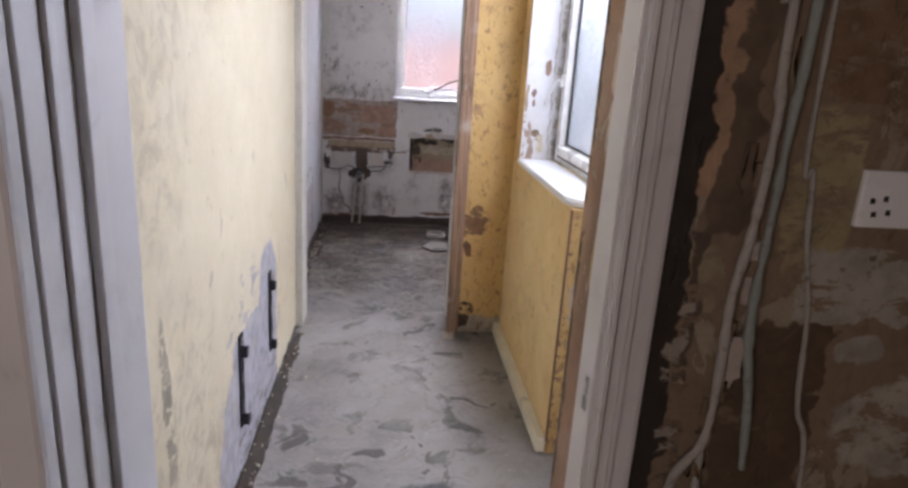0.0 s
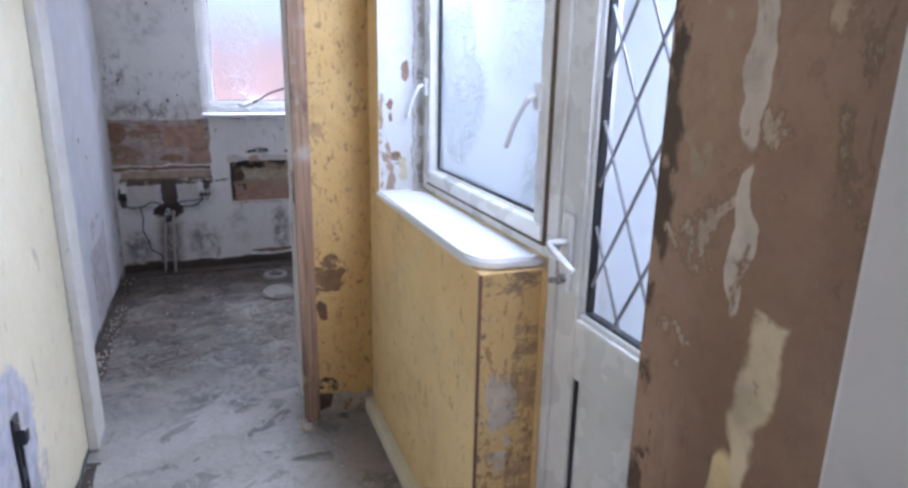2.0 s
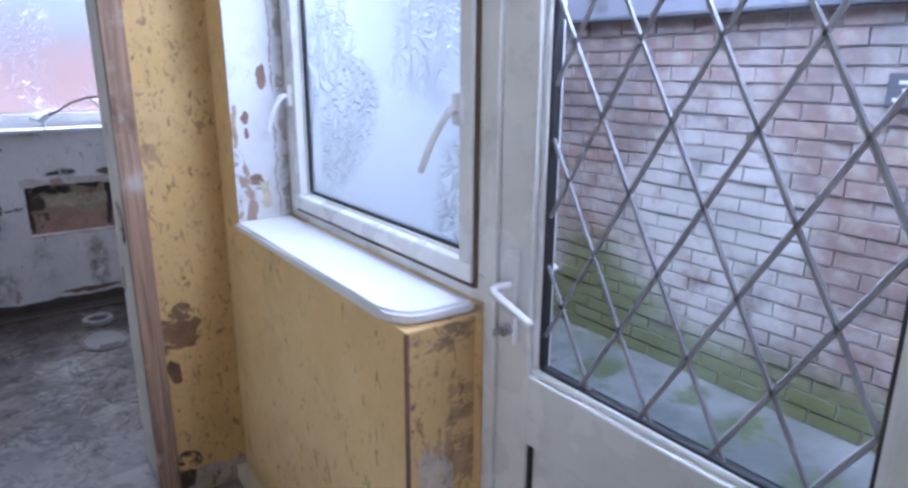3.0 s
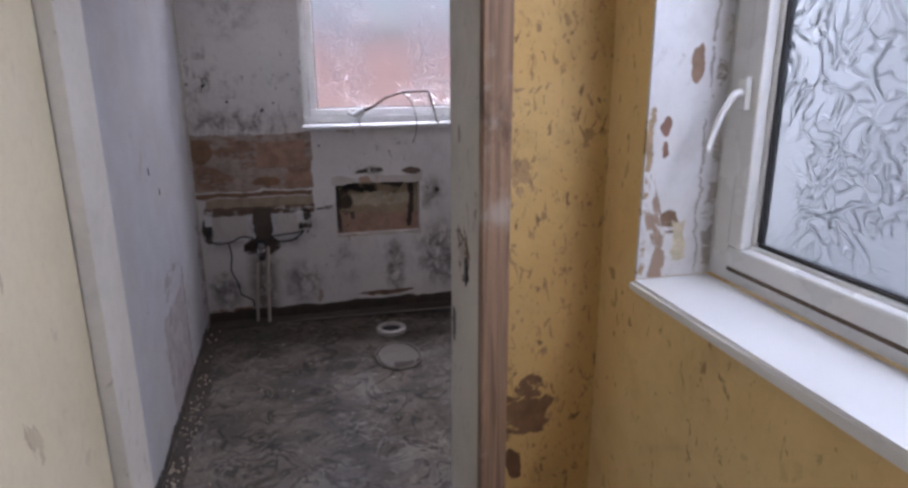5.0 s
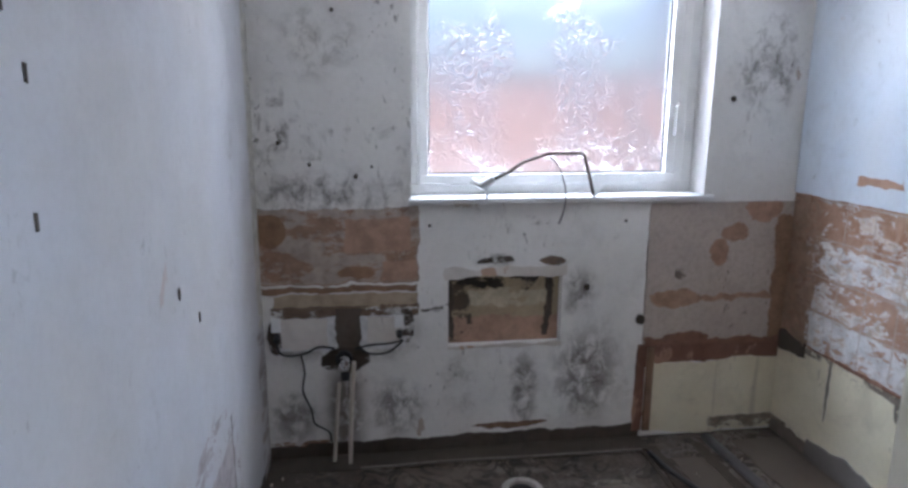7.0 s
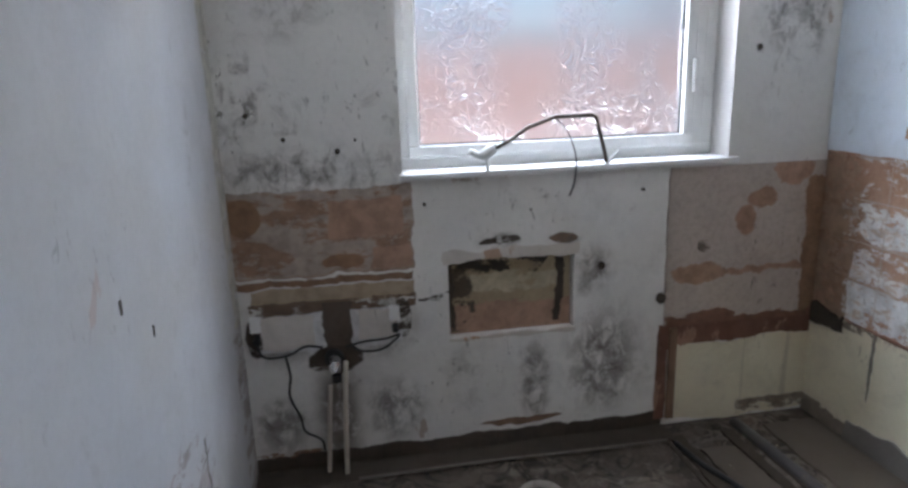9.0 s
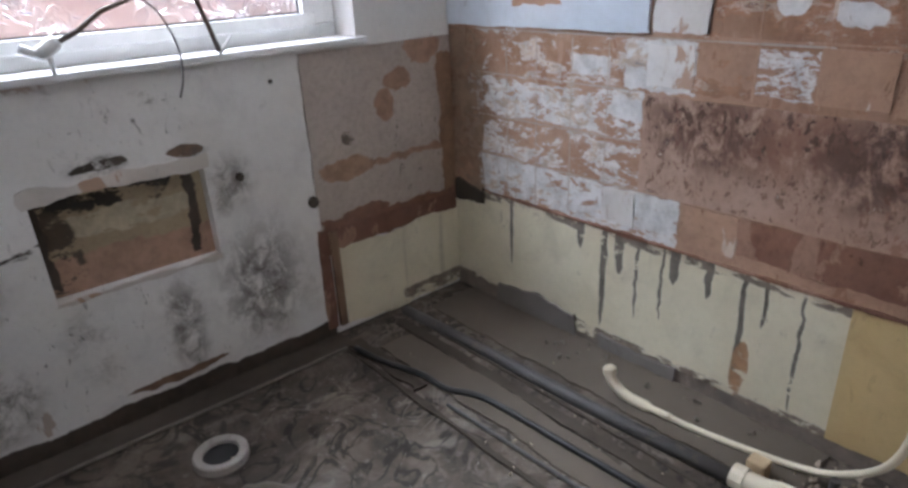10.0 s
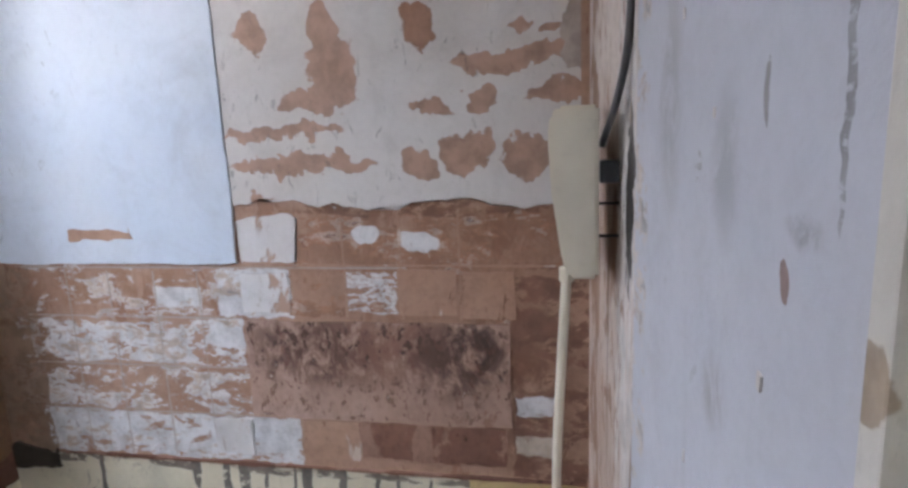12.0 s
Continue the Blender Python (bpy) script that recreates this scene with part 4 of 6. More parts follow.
# rear wall with a window and a shallow hole
WX0, WX1, WZ0, WZ1 = 0.43, 1.635, 1.045, 2.03
NX0, NX1, NZ0, NZ1 = 0.575, 1.045, 0.455, 0.752
wall_rear = wall("wall_rear", mat_white, "dirty white bathroom wall with mould and broken plaster",
                 (-0.27, NX0, REAR, 6.58, 0, WZ0), (NX0, NX1, REAR, REAR + 0.044, 0, NZ0), (NX0, NX1, REAR, REAR + 0.044, NZ1, WZ0), (NX0, NX1, REAR + 0.044, 6.58, 0, NZ0 - 0.012), (NX0, NX1, REAR + 0.044, 6.58, NZ1 + 0.012, WZ0), (NX1, BRIGHT, REAR, 6.58, 0, WZ0),
                 (-0.27, WX0, REAR, 6.58, WZ0, CEIL), (WX1, BRIGHT, REAR, 6.58, WZ0, CEIL), (WX0, WX1, REAR, 6.58, WZ1, CEIL))
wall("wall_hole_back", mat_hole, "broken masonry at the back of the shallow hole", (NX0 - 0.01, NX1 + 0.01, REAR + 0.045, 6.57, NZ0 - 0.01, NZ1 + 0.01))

# ---- door linings ----
def lining(name, label, x0, x1, y0, y1, stop, parts, left_y0=0, left_y1=0, paint=mat_trim, right=None):
    """A painted timber lining round a doorway: two jambs, a head and planted stops."""
    t = thing(name, label, "door frame", ((x0 + x1) / 2, y0, 0), kind="structure")
    for bx in ((x0 - 0.03, x0, left_y0 or y0, left_y1 or y1, 0, HEAD), right or (x1, x1 + 0.03, y0, y1, 0, HEAD), (x0 - 0.03, x1 + 0.03, y0, y1, HEAD, HEAD + 0.03)):
        part("jamb", boxes(bx, bevel=0.003), paint, t)
    for sx0, sx1 in ((x0, x0 + 0.014),) if stop else ():
        part("stop", boxes((sx0, sx1, stop, stop + 0.04, 0, HEAD), bevel=0.004), mat_trim, t)
    for row in parts:
        part("architrave", boxes(row, bevel=0.008), mat_trim, t)
    return t


lining_one = lining("door_lining_1", "scuffed off-white timber door lining of the first doorway", D1X0, D1X1, D1Y0, D1Y1, 1.665,
                    [(D1X0 - 0.06, D1X0 - 0.004, 1.508, 1.543, 0, 2.08), (0.744, 0.818, 1.672, 1.684, 0, 2.08), (0.747, 0.757, 1.664, 1.676, 0, 2.08), (0.774, 0.782, 1.666, 1.676, 0, 2.08),
                     (D1X0 - 0.064, D1X0 - 0.004, 1.828, 1.849, 0, 2.08)], right=(0.738, 0.7755, 1.6845, 1.757, 0, HEAD))
for sx, ex in ((D1X0, D1X0 + 0.008),):
    for y in (1.598,):
        part("bead", boxes((sx, ex, y, y + 0.018, 0, HEAD), bevel=0.0035), mat_trim, lining_one)
part("strike_plate", boxes((0.735, 0.739, 1.70, 1.715, 0.86, 0.92), bevel=0.001), mat_chrome, lining_one, "small steel strike plate")
lining_two = lining("door_lining_2", "off-white timber lining of the bathroom doorway with a broken lock hole", JX0, JX1, 3.98, P1 + 0.004, 0, [], 3.985, 4.153, mat_jamb)
part("bare_edge", boxes((JX1 - 0.018, JX1 + 0.043, 3.943, 3.979, 0, 2.06), bevel=0.004), mat_wood, lining_two, "bare brown timber edge where the architrave was")
part("lock_case", boxes((JX1 - 0.003, JX1, 4.135, 4.155, 0.865, 0.91), bevel=0.001), mat_iron, lining_two)


# ---- windows ----
def frame_bars(parent, name, axis, plane0, plane1, u0, u1, v0, v1, w, material):
    """Four bars of a frame in a plane across the axis 'x' or 'y'."""
    for a0, a1, b0, b1 in ((u0, u1, v0, v0 + w), (u0, u1, v1 - w, v1), (u0, u0 + w, v0 + w, v1 - w), (u1 - w, u1, v0 + w, v1 - w)):
        row = (plane0, plane1, a0, a1, b0, b1) if axis == "x" else (a0, a1, plane0, plane1, b0, b1)
        part(name, boxes(row, bevel=0.006), material, parent)


def pane(parent, axis, at, u0, u1, v0, v1, material, label):
    row = (at, at + 0.006, u0, u1, v0, v1) if axis == "x" else (u0, u1, at, at + 0.006, v0, v1)
    ob = part("pane", boxes(row), material, parent, label)
    ob.visible_shadow = False
    return ob


def casement_handle(parent, base, tip, out, label="white plastic casement handle"):
    """A cranked window handle: base plate, neck and a drooping lever."""
    b, o = Vector(base), Vector(out)
    h = part("handle", tube(bend([b, b + o * 0.022, b + o * 0.034 + Vector((0, 0, -0.012)), (b + Vector(tip)) / 2 + o * 0.034, Vector(tip) + o * 0.03]), [0.0075] * 12 + [0.0065] * 12 + [0.006], 8), mat_upvc, parent, label, True)
    row = (b.x - 0.012, b.x + 0.004, b.y - 0.012, b.y + 0.012, b.z - 0.03, b.z + 0.03) if abs(o.x) > 0.5 else (b.x - 0.012, b.x + 0.012, b.y - 0.012, b.y + 0.004, b.z - 0.03, b.z + 0.03)
    part("base_plate", boxes(row, bevel=0.004), mat_upvc, h)


win1 = thing("window_1", "white plastic side window with obscure glass and deep glossy sill", "window", (GLASS, 3.3, SILL), kind="structure")
frame_bars(win1, "window_frame", "x", 1.190, 1.26, 2.835, 3.815, SILL + 0.002, 2.08, 0.055, mat_upvc)
frame_bars(win1, "sash", "x", 1.178, 1.225, 2.868, 3.745, SILL + 0.036, 2.04, 0.042, mat_upvc)
part("window_frame", boxes((1.186, 1.24, 3.746, 3.80, SILL + 0.05, 2.03), bevel=0.006), mat_upvc, win1)
frame_bars(win1, "glazing_bead", "x", 1.20, 1.222, 2.908, 3.705, SILL + 0.074, 2.002, 0.013, mat_upvc)
frame_bars(win1, "seal", "x", 1.184, 1.1897, 2.859, 3.7455, SILL + 0.027, 2.049, 0.0085, mat_grime)
frame_bars(win1, "gasket", "x", 1.204, 1.220, 2.921, 3.692, SILL + 0.087, 1.989, 0.006, mat_black)
pane(win1, "x", 1.212, 2.923, 3.690, SILL + 0.089, 1.987, mat_obscure, "bluish obscure patterned glass")
casement_handle(win1, (1.178, 3.735, 1.33), (1.135, 3.735, 1.225), (-1, 0, 0))
casement_handle(win1, (1.178, 2.905, 1.335), (1.150, 2.955, 1.215), (-1, 0, 0))

sb = bmesh.new()
outline = [(1.19, 3.813), (1.012, 3.813), (1.016, 2.955)]
outline += [(1.086 - 0.07 * math.cos(a), 2.942 - 0.07 * math.sin(a)) for a in (0.2, 0.45, 0.7, 0.95, 1.2, 1.45)]
outline += [(1.19, 2.868)]
lo = [sb.verts.new((x, y, SILL - 0.026)) for x, y in outline]
hi = [sb.verts.new((x, y, SILL)) for x, y in outline]
sb.faces.new(hi)
sb.faces.new(lo[::-1])
for i in range(len(lo)):
    j = (i + 1) % len(lo)
    sb.faces.new((lo[i], lo[j], hi[j], hi[i]))
bmesh.ops.bevel(sb, geom=[e for e in sb.edges if abs(e.verts[0].co.z - e.verts[1].co.z) < 1e-6], offset=0.007, segments=3, affect="EDGES")
part("window_sill", sb, mat_sill, win1, "glossy white sill board with a rounded corner")
# white reveal at the far end of the side window
REVEAL_LAYERS = [on_y("e", 1.104, 1.136, 1.345, 1.418, (0.30, 0.19, 0.13), y=3.806), on_y("e", 1.045, 1.074, 1.252, 1.285, (0.28, 0.15, 0.11), y=3.806), on_y("e", 1.052, 1.070, 1.205, 1.245, (0.28, 0.15, 0.11), y=3.806), on_y("e", 1.065, 1.115, 1.055, 1.10, (0.24, 0.15, 0.09), 0.42, y=3.806), on_y("r", 1.095, 1.125, 1.005, 1.085, (0.62, 0.54, 0.38), y=3.806),
                 on_y("r", 1.148, 1.153, 0.97, 2.05, (0.38, 0.34, 0.31), 0.44, y=3.806), on_y("r", 1.165, 1.19, 0.97, 2.05, (0.46, 0.42, 0.38), 0.50, y=3.806), on_y("r", 1.02, 1.034, 0.97, 1.30, (0.40, 0.28, 0.16), 0.48, y=3.806), on_y("e", 1.14, 1.17, 1.28, 1.33, (0.36, 0.33, 0.28), 0.44, y=3.806)]
reveal = old_paint("chipped_white_reveal_paint", (0.68, 0.68, 0.70), (0.62, 0.60, 0.58), (0.30, 0.19, 0.12), 0.7, 0.685, 0.5, 51.0, grime=(0.12, 0.10, 0.09), layers=REVEAL_LAYERS, warp=(0.016, 0.018))
part("reveal", boxes((RIGHT - 0.002, 1.188, 3.806, 3.8145, SILL + 0.001, 2.078)), reveal, win1, "chipped white painted window reveal")

win2 = thing("window_2", "white plastic bathroom window with obscure glass and narrow sill", "window", (1.03, REAR, WZ0), kind="structure")
frame_bars(win2, "window_frame", "y", 6.375, 6.45, WX0, WX1 - 0.006, WZ0 + 0.02, WZ1, 0.045, mat_upvc)
frame_bars(win2, "sash", "y", 6.362, 6.42, WX0 + 0.035, WX1 - 0.09, WZ0 + 0.06, WZ1 - 0.04, 0.042, mat_upvc)
frame_bars(win2, "gasket", "y", 6.386, 6.40, WX0 + 0.076, WX1 - 0.131, WZ0 + 0.101, WZ1 - 0.081, 0.005, mat_black)
part("window_frame", boxes((WX1 - 0.09, WX1 - 0.05, 6.368, 6.43, WZ0 + 0.066, WZ1 - 0.046), bevel=0.005), mat_upvc, win2)
pane(win2, "y", 6.393, WX0 + 0.078, WX1 - 0.133, WZ0 + 0.103, WZ1 - 0.083, mat_obscure_soft, "obscure patterned glass with a pink cast from the brick behind")
part("window_sill", boxes((WX0 - 0.012, WX1 + 0.03, REAR - 0.022, 6.374, WZ0, WZ0 + 0.022), bevel=0.005), mat_sill, win2, "white window board")
part("reveal", boxes((WX1 - 0.005, WX1 + 0.0, REAR - 0.001, 6.374, WZ0 + 0.023, WZ1)), mat_trim, win2)
part("latch", boxes((WX1 - 0.105, WX1 - 0.09, 6.345, 6.363, 1.30, 1.42), bevel=0.004), mat_upvc, win2)

# ---- back door ----
door = thing("door_1", "white plastic half-glazed back door with diamond leading", "door", (GLASS, 2.4, 0), kind="structure")
part("door_frame", boxes((1.185, 1.26, 2.800, 2.834, 0, 2.08), bevel=0.004), mat_upvc, door)
part("door_frame", boxes((1.185, 1.26, 1.953, 2.03, 0, 2.08), bevel=0.004), mat_upvc, door)
part("door_frame", boxes((1.185, 1.26, 2.03, 2.80, 2.03, 2.08), bevel=0.004), mat_upvc, door)
DY0, DY1, GY0, GY1, GZ0, GZ1 = 2.034, 2.797, 2.145, 2.692, 0.878, 1.93
for row in ((1.192, 1.25, DY0, GY0 - 0.016, 0.01, 2.026), (1.192, 1.25, GY1 + 0.016, DY1, 0.01, 2.026), (1.192, 1.25, GY0 - 0.016, GY1 + 0.016, 0.72, GZ0 - 0.016),
            (1.192, 1.25, GY0 - 0.016, GY1 + 0.016, 0.01, 0.13), (1.192, 1.25, GY0 - 0.016, GY1 + 0.016, GZ1 + 0.016, 2.026)):
    part("leaf_rail", boxes(row, bevel=0.004), mat_upvc, door)
frame_bars(door, "glazing_bead", "x", 1.200, 1.228, GY0 - 0.016, GY1 + 0.016, GZ0 - 0.016, GZ1 + 0.016, 0.014, mat_upvc)
frame_bars(door, "gasket", "x", 1.206, 1.226, GY0 - 0.003, GY1 + 0.003, GZ0 - 0.003, GZ1 + 0.003, 0.006, mat_black)
part("panel", boxes((1.206, 1.236, GY0 - 0.012, GY1 + 0.008, 0.134, 0.716), bevel=0.002), mat_upvc, door, "flat white lower door panel")
part("panel_joint", boxes((1.1985, 1.206, GY1 + 0.0085, GY1 + 0.0155, 0.135, 0.715)), mat_black, door, "dark joint beside the panel")
pane(door, "x", 1.214, GY0, GY1, GZ0, GZ1, mat_clear, "clear door glass")
CW, CH = 0.125, 0.22


def lead_bar(y0, z0, y1, z1):
    """A flat lead strip on the door glass."""
    d = Vector((0, y1 - y0, z1 - z0)).normalized()
    n = Vector((0, -d.z, d.y)) * 0.0045
    bm = bmesh.new()
    a, b = Vector((1.2135, y0, z0)), Vector((1.2135, y1, z1))
    low = [bm.verts.new(v) for v in (a - n, b - n, b + n, a + n)]
    top = [bm.verts.new(v + Vector((-0.003, 0, 0))) for v in (a - n * 0.6, b - n * 0.6, b + n * 0.6, a + n * 0.6)]
    bm.faces.new(top)
    for i in range(4):
        bm.faces.new((low[i], low[(i + 1) % 4], top[(i + 1) % 4], top[i]))
    return bm


for s in (1, -1):
    k = -16
    while k < 18:
        # line y = yc + s * (z - GZ0) * CW / CH
        yc = 2.40 - s * (1.45 - GZ0) * CW / CH + k * CW
        ts = []
        for y in (GY0 + 0.004, GY1 - 0.004):
            ts.append((y - yc) * s * CH / CW + GZ0)
        za, zb = max(min(ts), GZ0 + 0.004), min(max(ts), GZ1 - 0.004)
        if zb - za > 0.02:
            part("lead_strip", lead_bar(yc + s * (za - GZ0) * CW / CH, za, yc + s * (zb - GZ0) * CW / CH, zb), mat_lead, door)
        k += 1
dh = part("handle", boxes((1.178, 1.192, 2.735, 2.765, 0.915, 1.095), bevel=0.005), mat_upvc, door, "white door handle on a long back plate")
part("lever", tube(bend([(1.178, 2.75, 1.03), (1.145, 2.75, 1.03), (1.135, 2.74, 1.025), (1.135, 2.69, 1.01), (1.137, 2.645, 0.995)]), 0.008, 8), mat_upvc, dh, "white lever", True)
part("lock_cylinder", tube([(1.18, 2.75, 0.945), (1.163, 2.75, 0.945)], 0.012, 12), mat_chrome, dh, "brass and chrome lock cylinder")
part("key", boxes((1.14, 1.163, 2.748, 2.752, 0.938, 0.952), bevel=0.001), mat_chrome, dh)

# ---- outside ----
mat_brick = Nodes("weathered_brick").local()
r = mat_brick.random()
bc = mat_brick.mix(r, (0.31, 0.215, 0.195), (0.24, 0.185, 0.175))
bc = mat_brick.mix(mat_brick.step(mat_brick.noise(18, 5), 0.45, 0.65), bc, (0.36, 0.30, 0.25))
pos = mat_brick.geo.outputs["Position"]
mat_brick.at = pos
white_zone = mat_brick.most(mat_brick.blob(3.3, 3.75, 0.45, 0.5, 0.55, 0.72, 0.3, 0.6, 3.0), mat_brick.blob(3.3, 5.5, 1.0, 0.5, 0.72, 1.4, 0.2, 0.5, 3.0))
lime = mat_brick.step(mat_brick.noise(5.0, 6, 0.7), 0.28, 0.50)
bc = mat_brick.mix(mat_brick.math("MULTIPLY", mat_brick.step(mat_brick.noise(3.2, 6, 0.65, shift=7.0), 0.46, 0.60), 0.55), bc, (0.46, 0.44, 0.43))
bc = mat_brick.mix(mat_brick.times(white_zone, lime), bc, (0.55, 0.54, 0.52))
bc = mat_brick.mix(mat_brick.math("MULTIPLY", mat_brick.step(mat_brick.noise(1.9, 5, 0.6, 0.6, shift=21.0), 0.46, 0.66), 0.55), bc, (0.15, 0.135, 0.13))
bc = mat_brick.mix(mat_brick.math("MULTIPLY", mat_brick.most(mat_brick.step(mat_brick.axis(2), 0.22, -0.05), mat_brick.blob(3.3, 4.35, 0.05, 0.5, 0.45, 0.40, 0.4, 0.6, 4.0)), 0.8), bc, (0.13, 0.17, 0.05))
mat_brick.bump(mat_brick.noise(60, 4), 0.5, 0.004)
mat_brick = mat_brick.done(bc, 0.9)
mat_mortar = plain("lime_mortar", (0.47, 0.45, 0.43), 0.95, grime=0.5, scale=10.0, relief=0.5)
mg = Nodes("mossy_paving")
gc = mg.mix(mg.step(mg.noise(2.0, 5), 0.4, 0.6), (0.17, 0.18, 0.175), (0.11, 0.12, 0.11))
gc = mg.mix(mg.step(mg.noise(3.0, 6, shift=4.0), 0.48, 0.62), gc, (0.075, 0.095, 0.045))
mg.bump(mg.noise(30, 5), 0.5, 0.01)
mat_ground = mg.done(gc, 0.9)
gb = bmesh.new()
for i in range(24):
    a0, a1 = 2 * math.pi * i / 24, 2 * math.pi * (i + 1) / 24
    gb.faces.new([gb.verts.new(v) for v in ((0, 0, -0.16), (900 * math.cos(a0), 900 * math.sin(a0), -0.16), (900 * math.cos(a1), 900 * math.sin(a1), -0.16))])
bmesh.ops.remove_doubles(gb, verts=gb.verts[:], dist=0.001)
solid("ground", gb, mat_ground, "mossy grey paving of the back yard", "ground", kind="structure")
solid("doorstep", boxes((1.262, 1.60, 1.9, 2.9, -0.16, -0.03), bevel=0.01), mat_ground, "worn concrete doorstep outside the back door", "step", kind="structure")

YX = 3.30
mat_coping = plain("blue_grey_coping_stone", (0.27, 0.28, 0.32), 0.9, grime=0.5, scale=5.0, relief=0.5)
yard = thing("yard_wall", "old brick yard wall with patches of flaking white limewash", "wall", (YX, 3.9, -0.16), kind="structure")
part("mortar_core", boxes((YX + 0.012, YX + 0.20, 0.6, 5.55, -0.16, 1.655), (YX + 0.012, YX + 0.20, 5.55, 9.0, -0.16, 0.42)), mat_mortar, yard)
part("coping", boxes((YX - 0.05, YX + 0.26, 0.6, 5.58, 1.657, 1.80), bevel=0.02), mat_coping, yard, "blue-grey stone coping")
brick_mesh = mesh_of("brick", boxes((0, 0.10, 0, 0.215, 0, 0.065)), mat_brick)
rest = bmesh.new()
count = 0
for row in range(24):
    z = -0.155 + row * 0.0755
    for col in range(38):
        y = 0.62 + col * 0.2255 + (0.11 if row % 2 else 0.0)
        dx = random.uniform(-0.004, 0.004)
        if 2.9 < y < 4.63 and 0.05 < z < 1.62 and count < 300:
            ob = new("brick", brick_mesh)
            ob.location = (YX + dx, y, z)
            ob.parent, ob.matrix_parent_inverse = yard, yard.matrix_world.inverted()
            count += 1
        elif y < 5.33 or (y < 8.7 and z < 0.35):
            box(rest, YX + dx, YX + 0.10 + dx, y, y + 0.215, z, z + 0.065)
tagged(part("brickwork", rest, mat_brick, yard), kind="stuff")
mat_sign = plain("slate_sign", (0.12, 0.12, 0.14), 0.6, grime=0.2)
sign = thing("wall_sign", "small dark sign with white lettering on the yard wall", "sign", (YX - 0.015, 3.2, 1.45))
part("board", boxes((YX - 0.02, YX - 0.005, 2.83, 3.0, 1.27, 1.40), bevel=0.003), mat_sign, sign)
for i, (w, z) in enumerate(((0.09, 1.365), (0.06, 1.335), (0.12, 1.300))):
    part("lettering", boxes((YX - 0.022, YX - 0.0195, 2.915 - w / 2, 2.915 + w / 2, z - 0.007, z + 0.007)), mat_upvc, sign)
drain = solid("drain_pipe", tube(bend([(YX - 0.05, 5.6, 0.29), (YX - 0.05, 5.1, 0.26), (YX - 0.05, 4.80, 0.22), (YX - 0.05, 4.70, 0.17)]), 0.032, 12), mat_upvc, "white plastic drain pipe along the yard wall", "pipe", smooth=True)
solid("pipe_bracket", boxes((YX - 0.07, YX - 0.002, 4.96, 4.99, -0.16, 0.235), bevel=0.003), mat_grey_pipe, "grey support under the drain pipe", "bracket")

# garden wall seen dimly through the obscure bathroom glass
mb = Nodes("red_garden_brick")
bt = mb.tree.nodes.new("ShaderNodeTexBrick")
bt.inputs["Scale"].default_value = 1.0
bt.inputs["Brick Width"].default_value, bt.inputs["Row Height"].default_value, bt.inputs["Mortar Size"].default_value = 0.225, 0.075, 0.01
bt.inputs["Color1"].default_value, bt.inputs["Color2"].default_value, bt.inputs["Mortar"].default_value = (0.44, 0.235, 0.20, 1), (0.40, 0.21, 0.17, 1), (0.4, 0.36, 0.32, 1)
sw = mb.tree.nodes.new("ShaderNodeCombineXYZ")
mb.link(mb.axis(0), sw.inputs[0])
mb.link(mb.axis(2), sw.inputs[1])
mb.link(sw.outputs[0], bt.inputs["Vector"])
mb.bump(mb.noise(40, 4), 0.4, 0.005)
mat_garden = mb.done(bt.outputs["Color"], 0.9)
gw = thing("garden_wall", "red brick garden wall behind the bathroom window", "wall", (1.0, 8.9, -0.16), kind="structure")
part("brickwork", boxes((-6.0, 3.25, 8.8, 9.02, -0.16, 1.62)), mat_garden, gw)
part("coping", boxes((-6.0, 3.25, 8.76, 9.06, 1.622, 1.70), bevel=0.01), mat_ground, gw)

# added white backdrop beyond the low part of the yard wall, brightens the glass
house = thing("white_backdrop_house", "added white rendered backdrop that brightens the glass", "house", (7.5, 8.0, -0.16), kind="structure")
part("wall", boxes((7.5, 7.8, 4.6, 20.0, -0.16, 4.6)), mat_render, house)
part("roof", boxes((7.35, 7.9, 4.4, 20.2, 4.602, 4.75), bevel=0.02), mat_ground, house)


# ---- torn plaster and paint on the walls ----
def torn_pieces(parent, facing, at, material, name, thick, rows, sides="lrtb"):
    """Torn sheets on a wall; a row is u0, u1, v0, v1, raggedness, seed."""
    for u0, u1, v0, v1, jag, seed in rows:
        part(name, sheet(torn(u0, u1, v0, v1, seed, jag, sides, 0.009), facing, at, thick), material, parent)


# wall along the bath space
B = BRIGHT
torn_pieces(wall_bright, "x-", B, mat_skimwall, "plaster_skim", 0.005, [(4.44, 5.383, 1.235, 2.38, 0.022, 1)], "b")
torn_pieces(wall_bright, "x-", B, mat_blue, "blue_paint_sheet", 0.009, [(5.385, 6.25, 1.072, 2.38, 0.006, 2)], "lb")
torn_pieces(wall_bright, "x-", B, mat_terracotta, "bare_patch", 0.0098, [(5.70, 5.91, 1.14, 1.18, 0.018, 21)])
torn_pieces(wall_bright, "x-", B, mat_skim, "tile_bed_remnant", 0.0035, [(5.21, 5.38, 1.075, 1.20, 0.014, 23), (5.24, 5.385, 0.93, 1.05, 0.006, 22), (5.40, 5.52, 0.49, 0.60, 0.008, 26)])
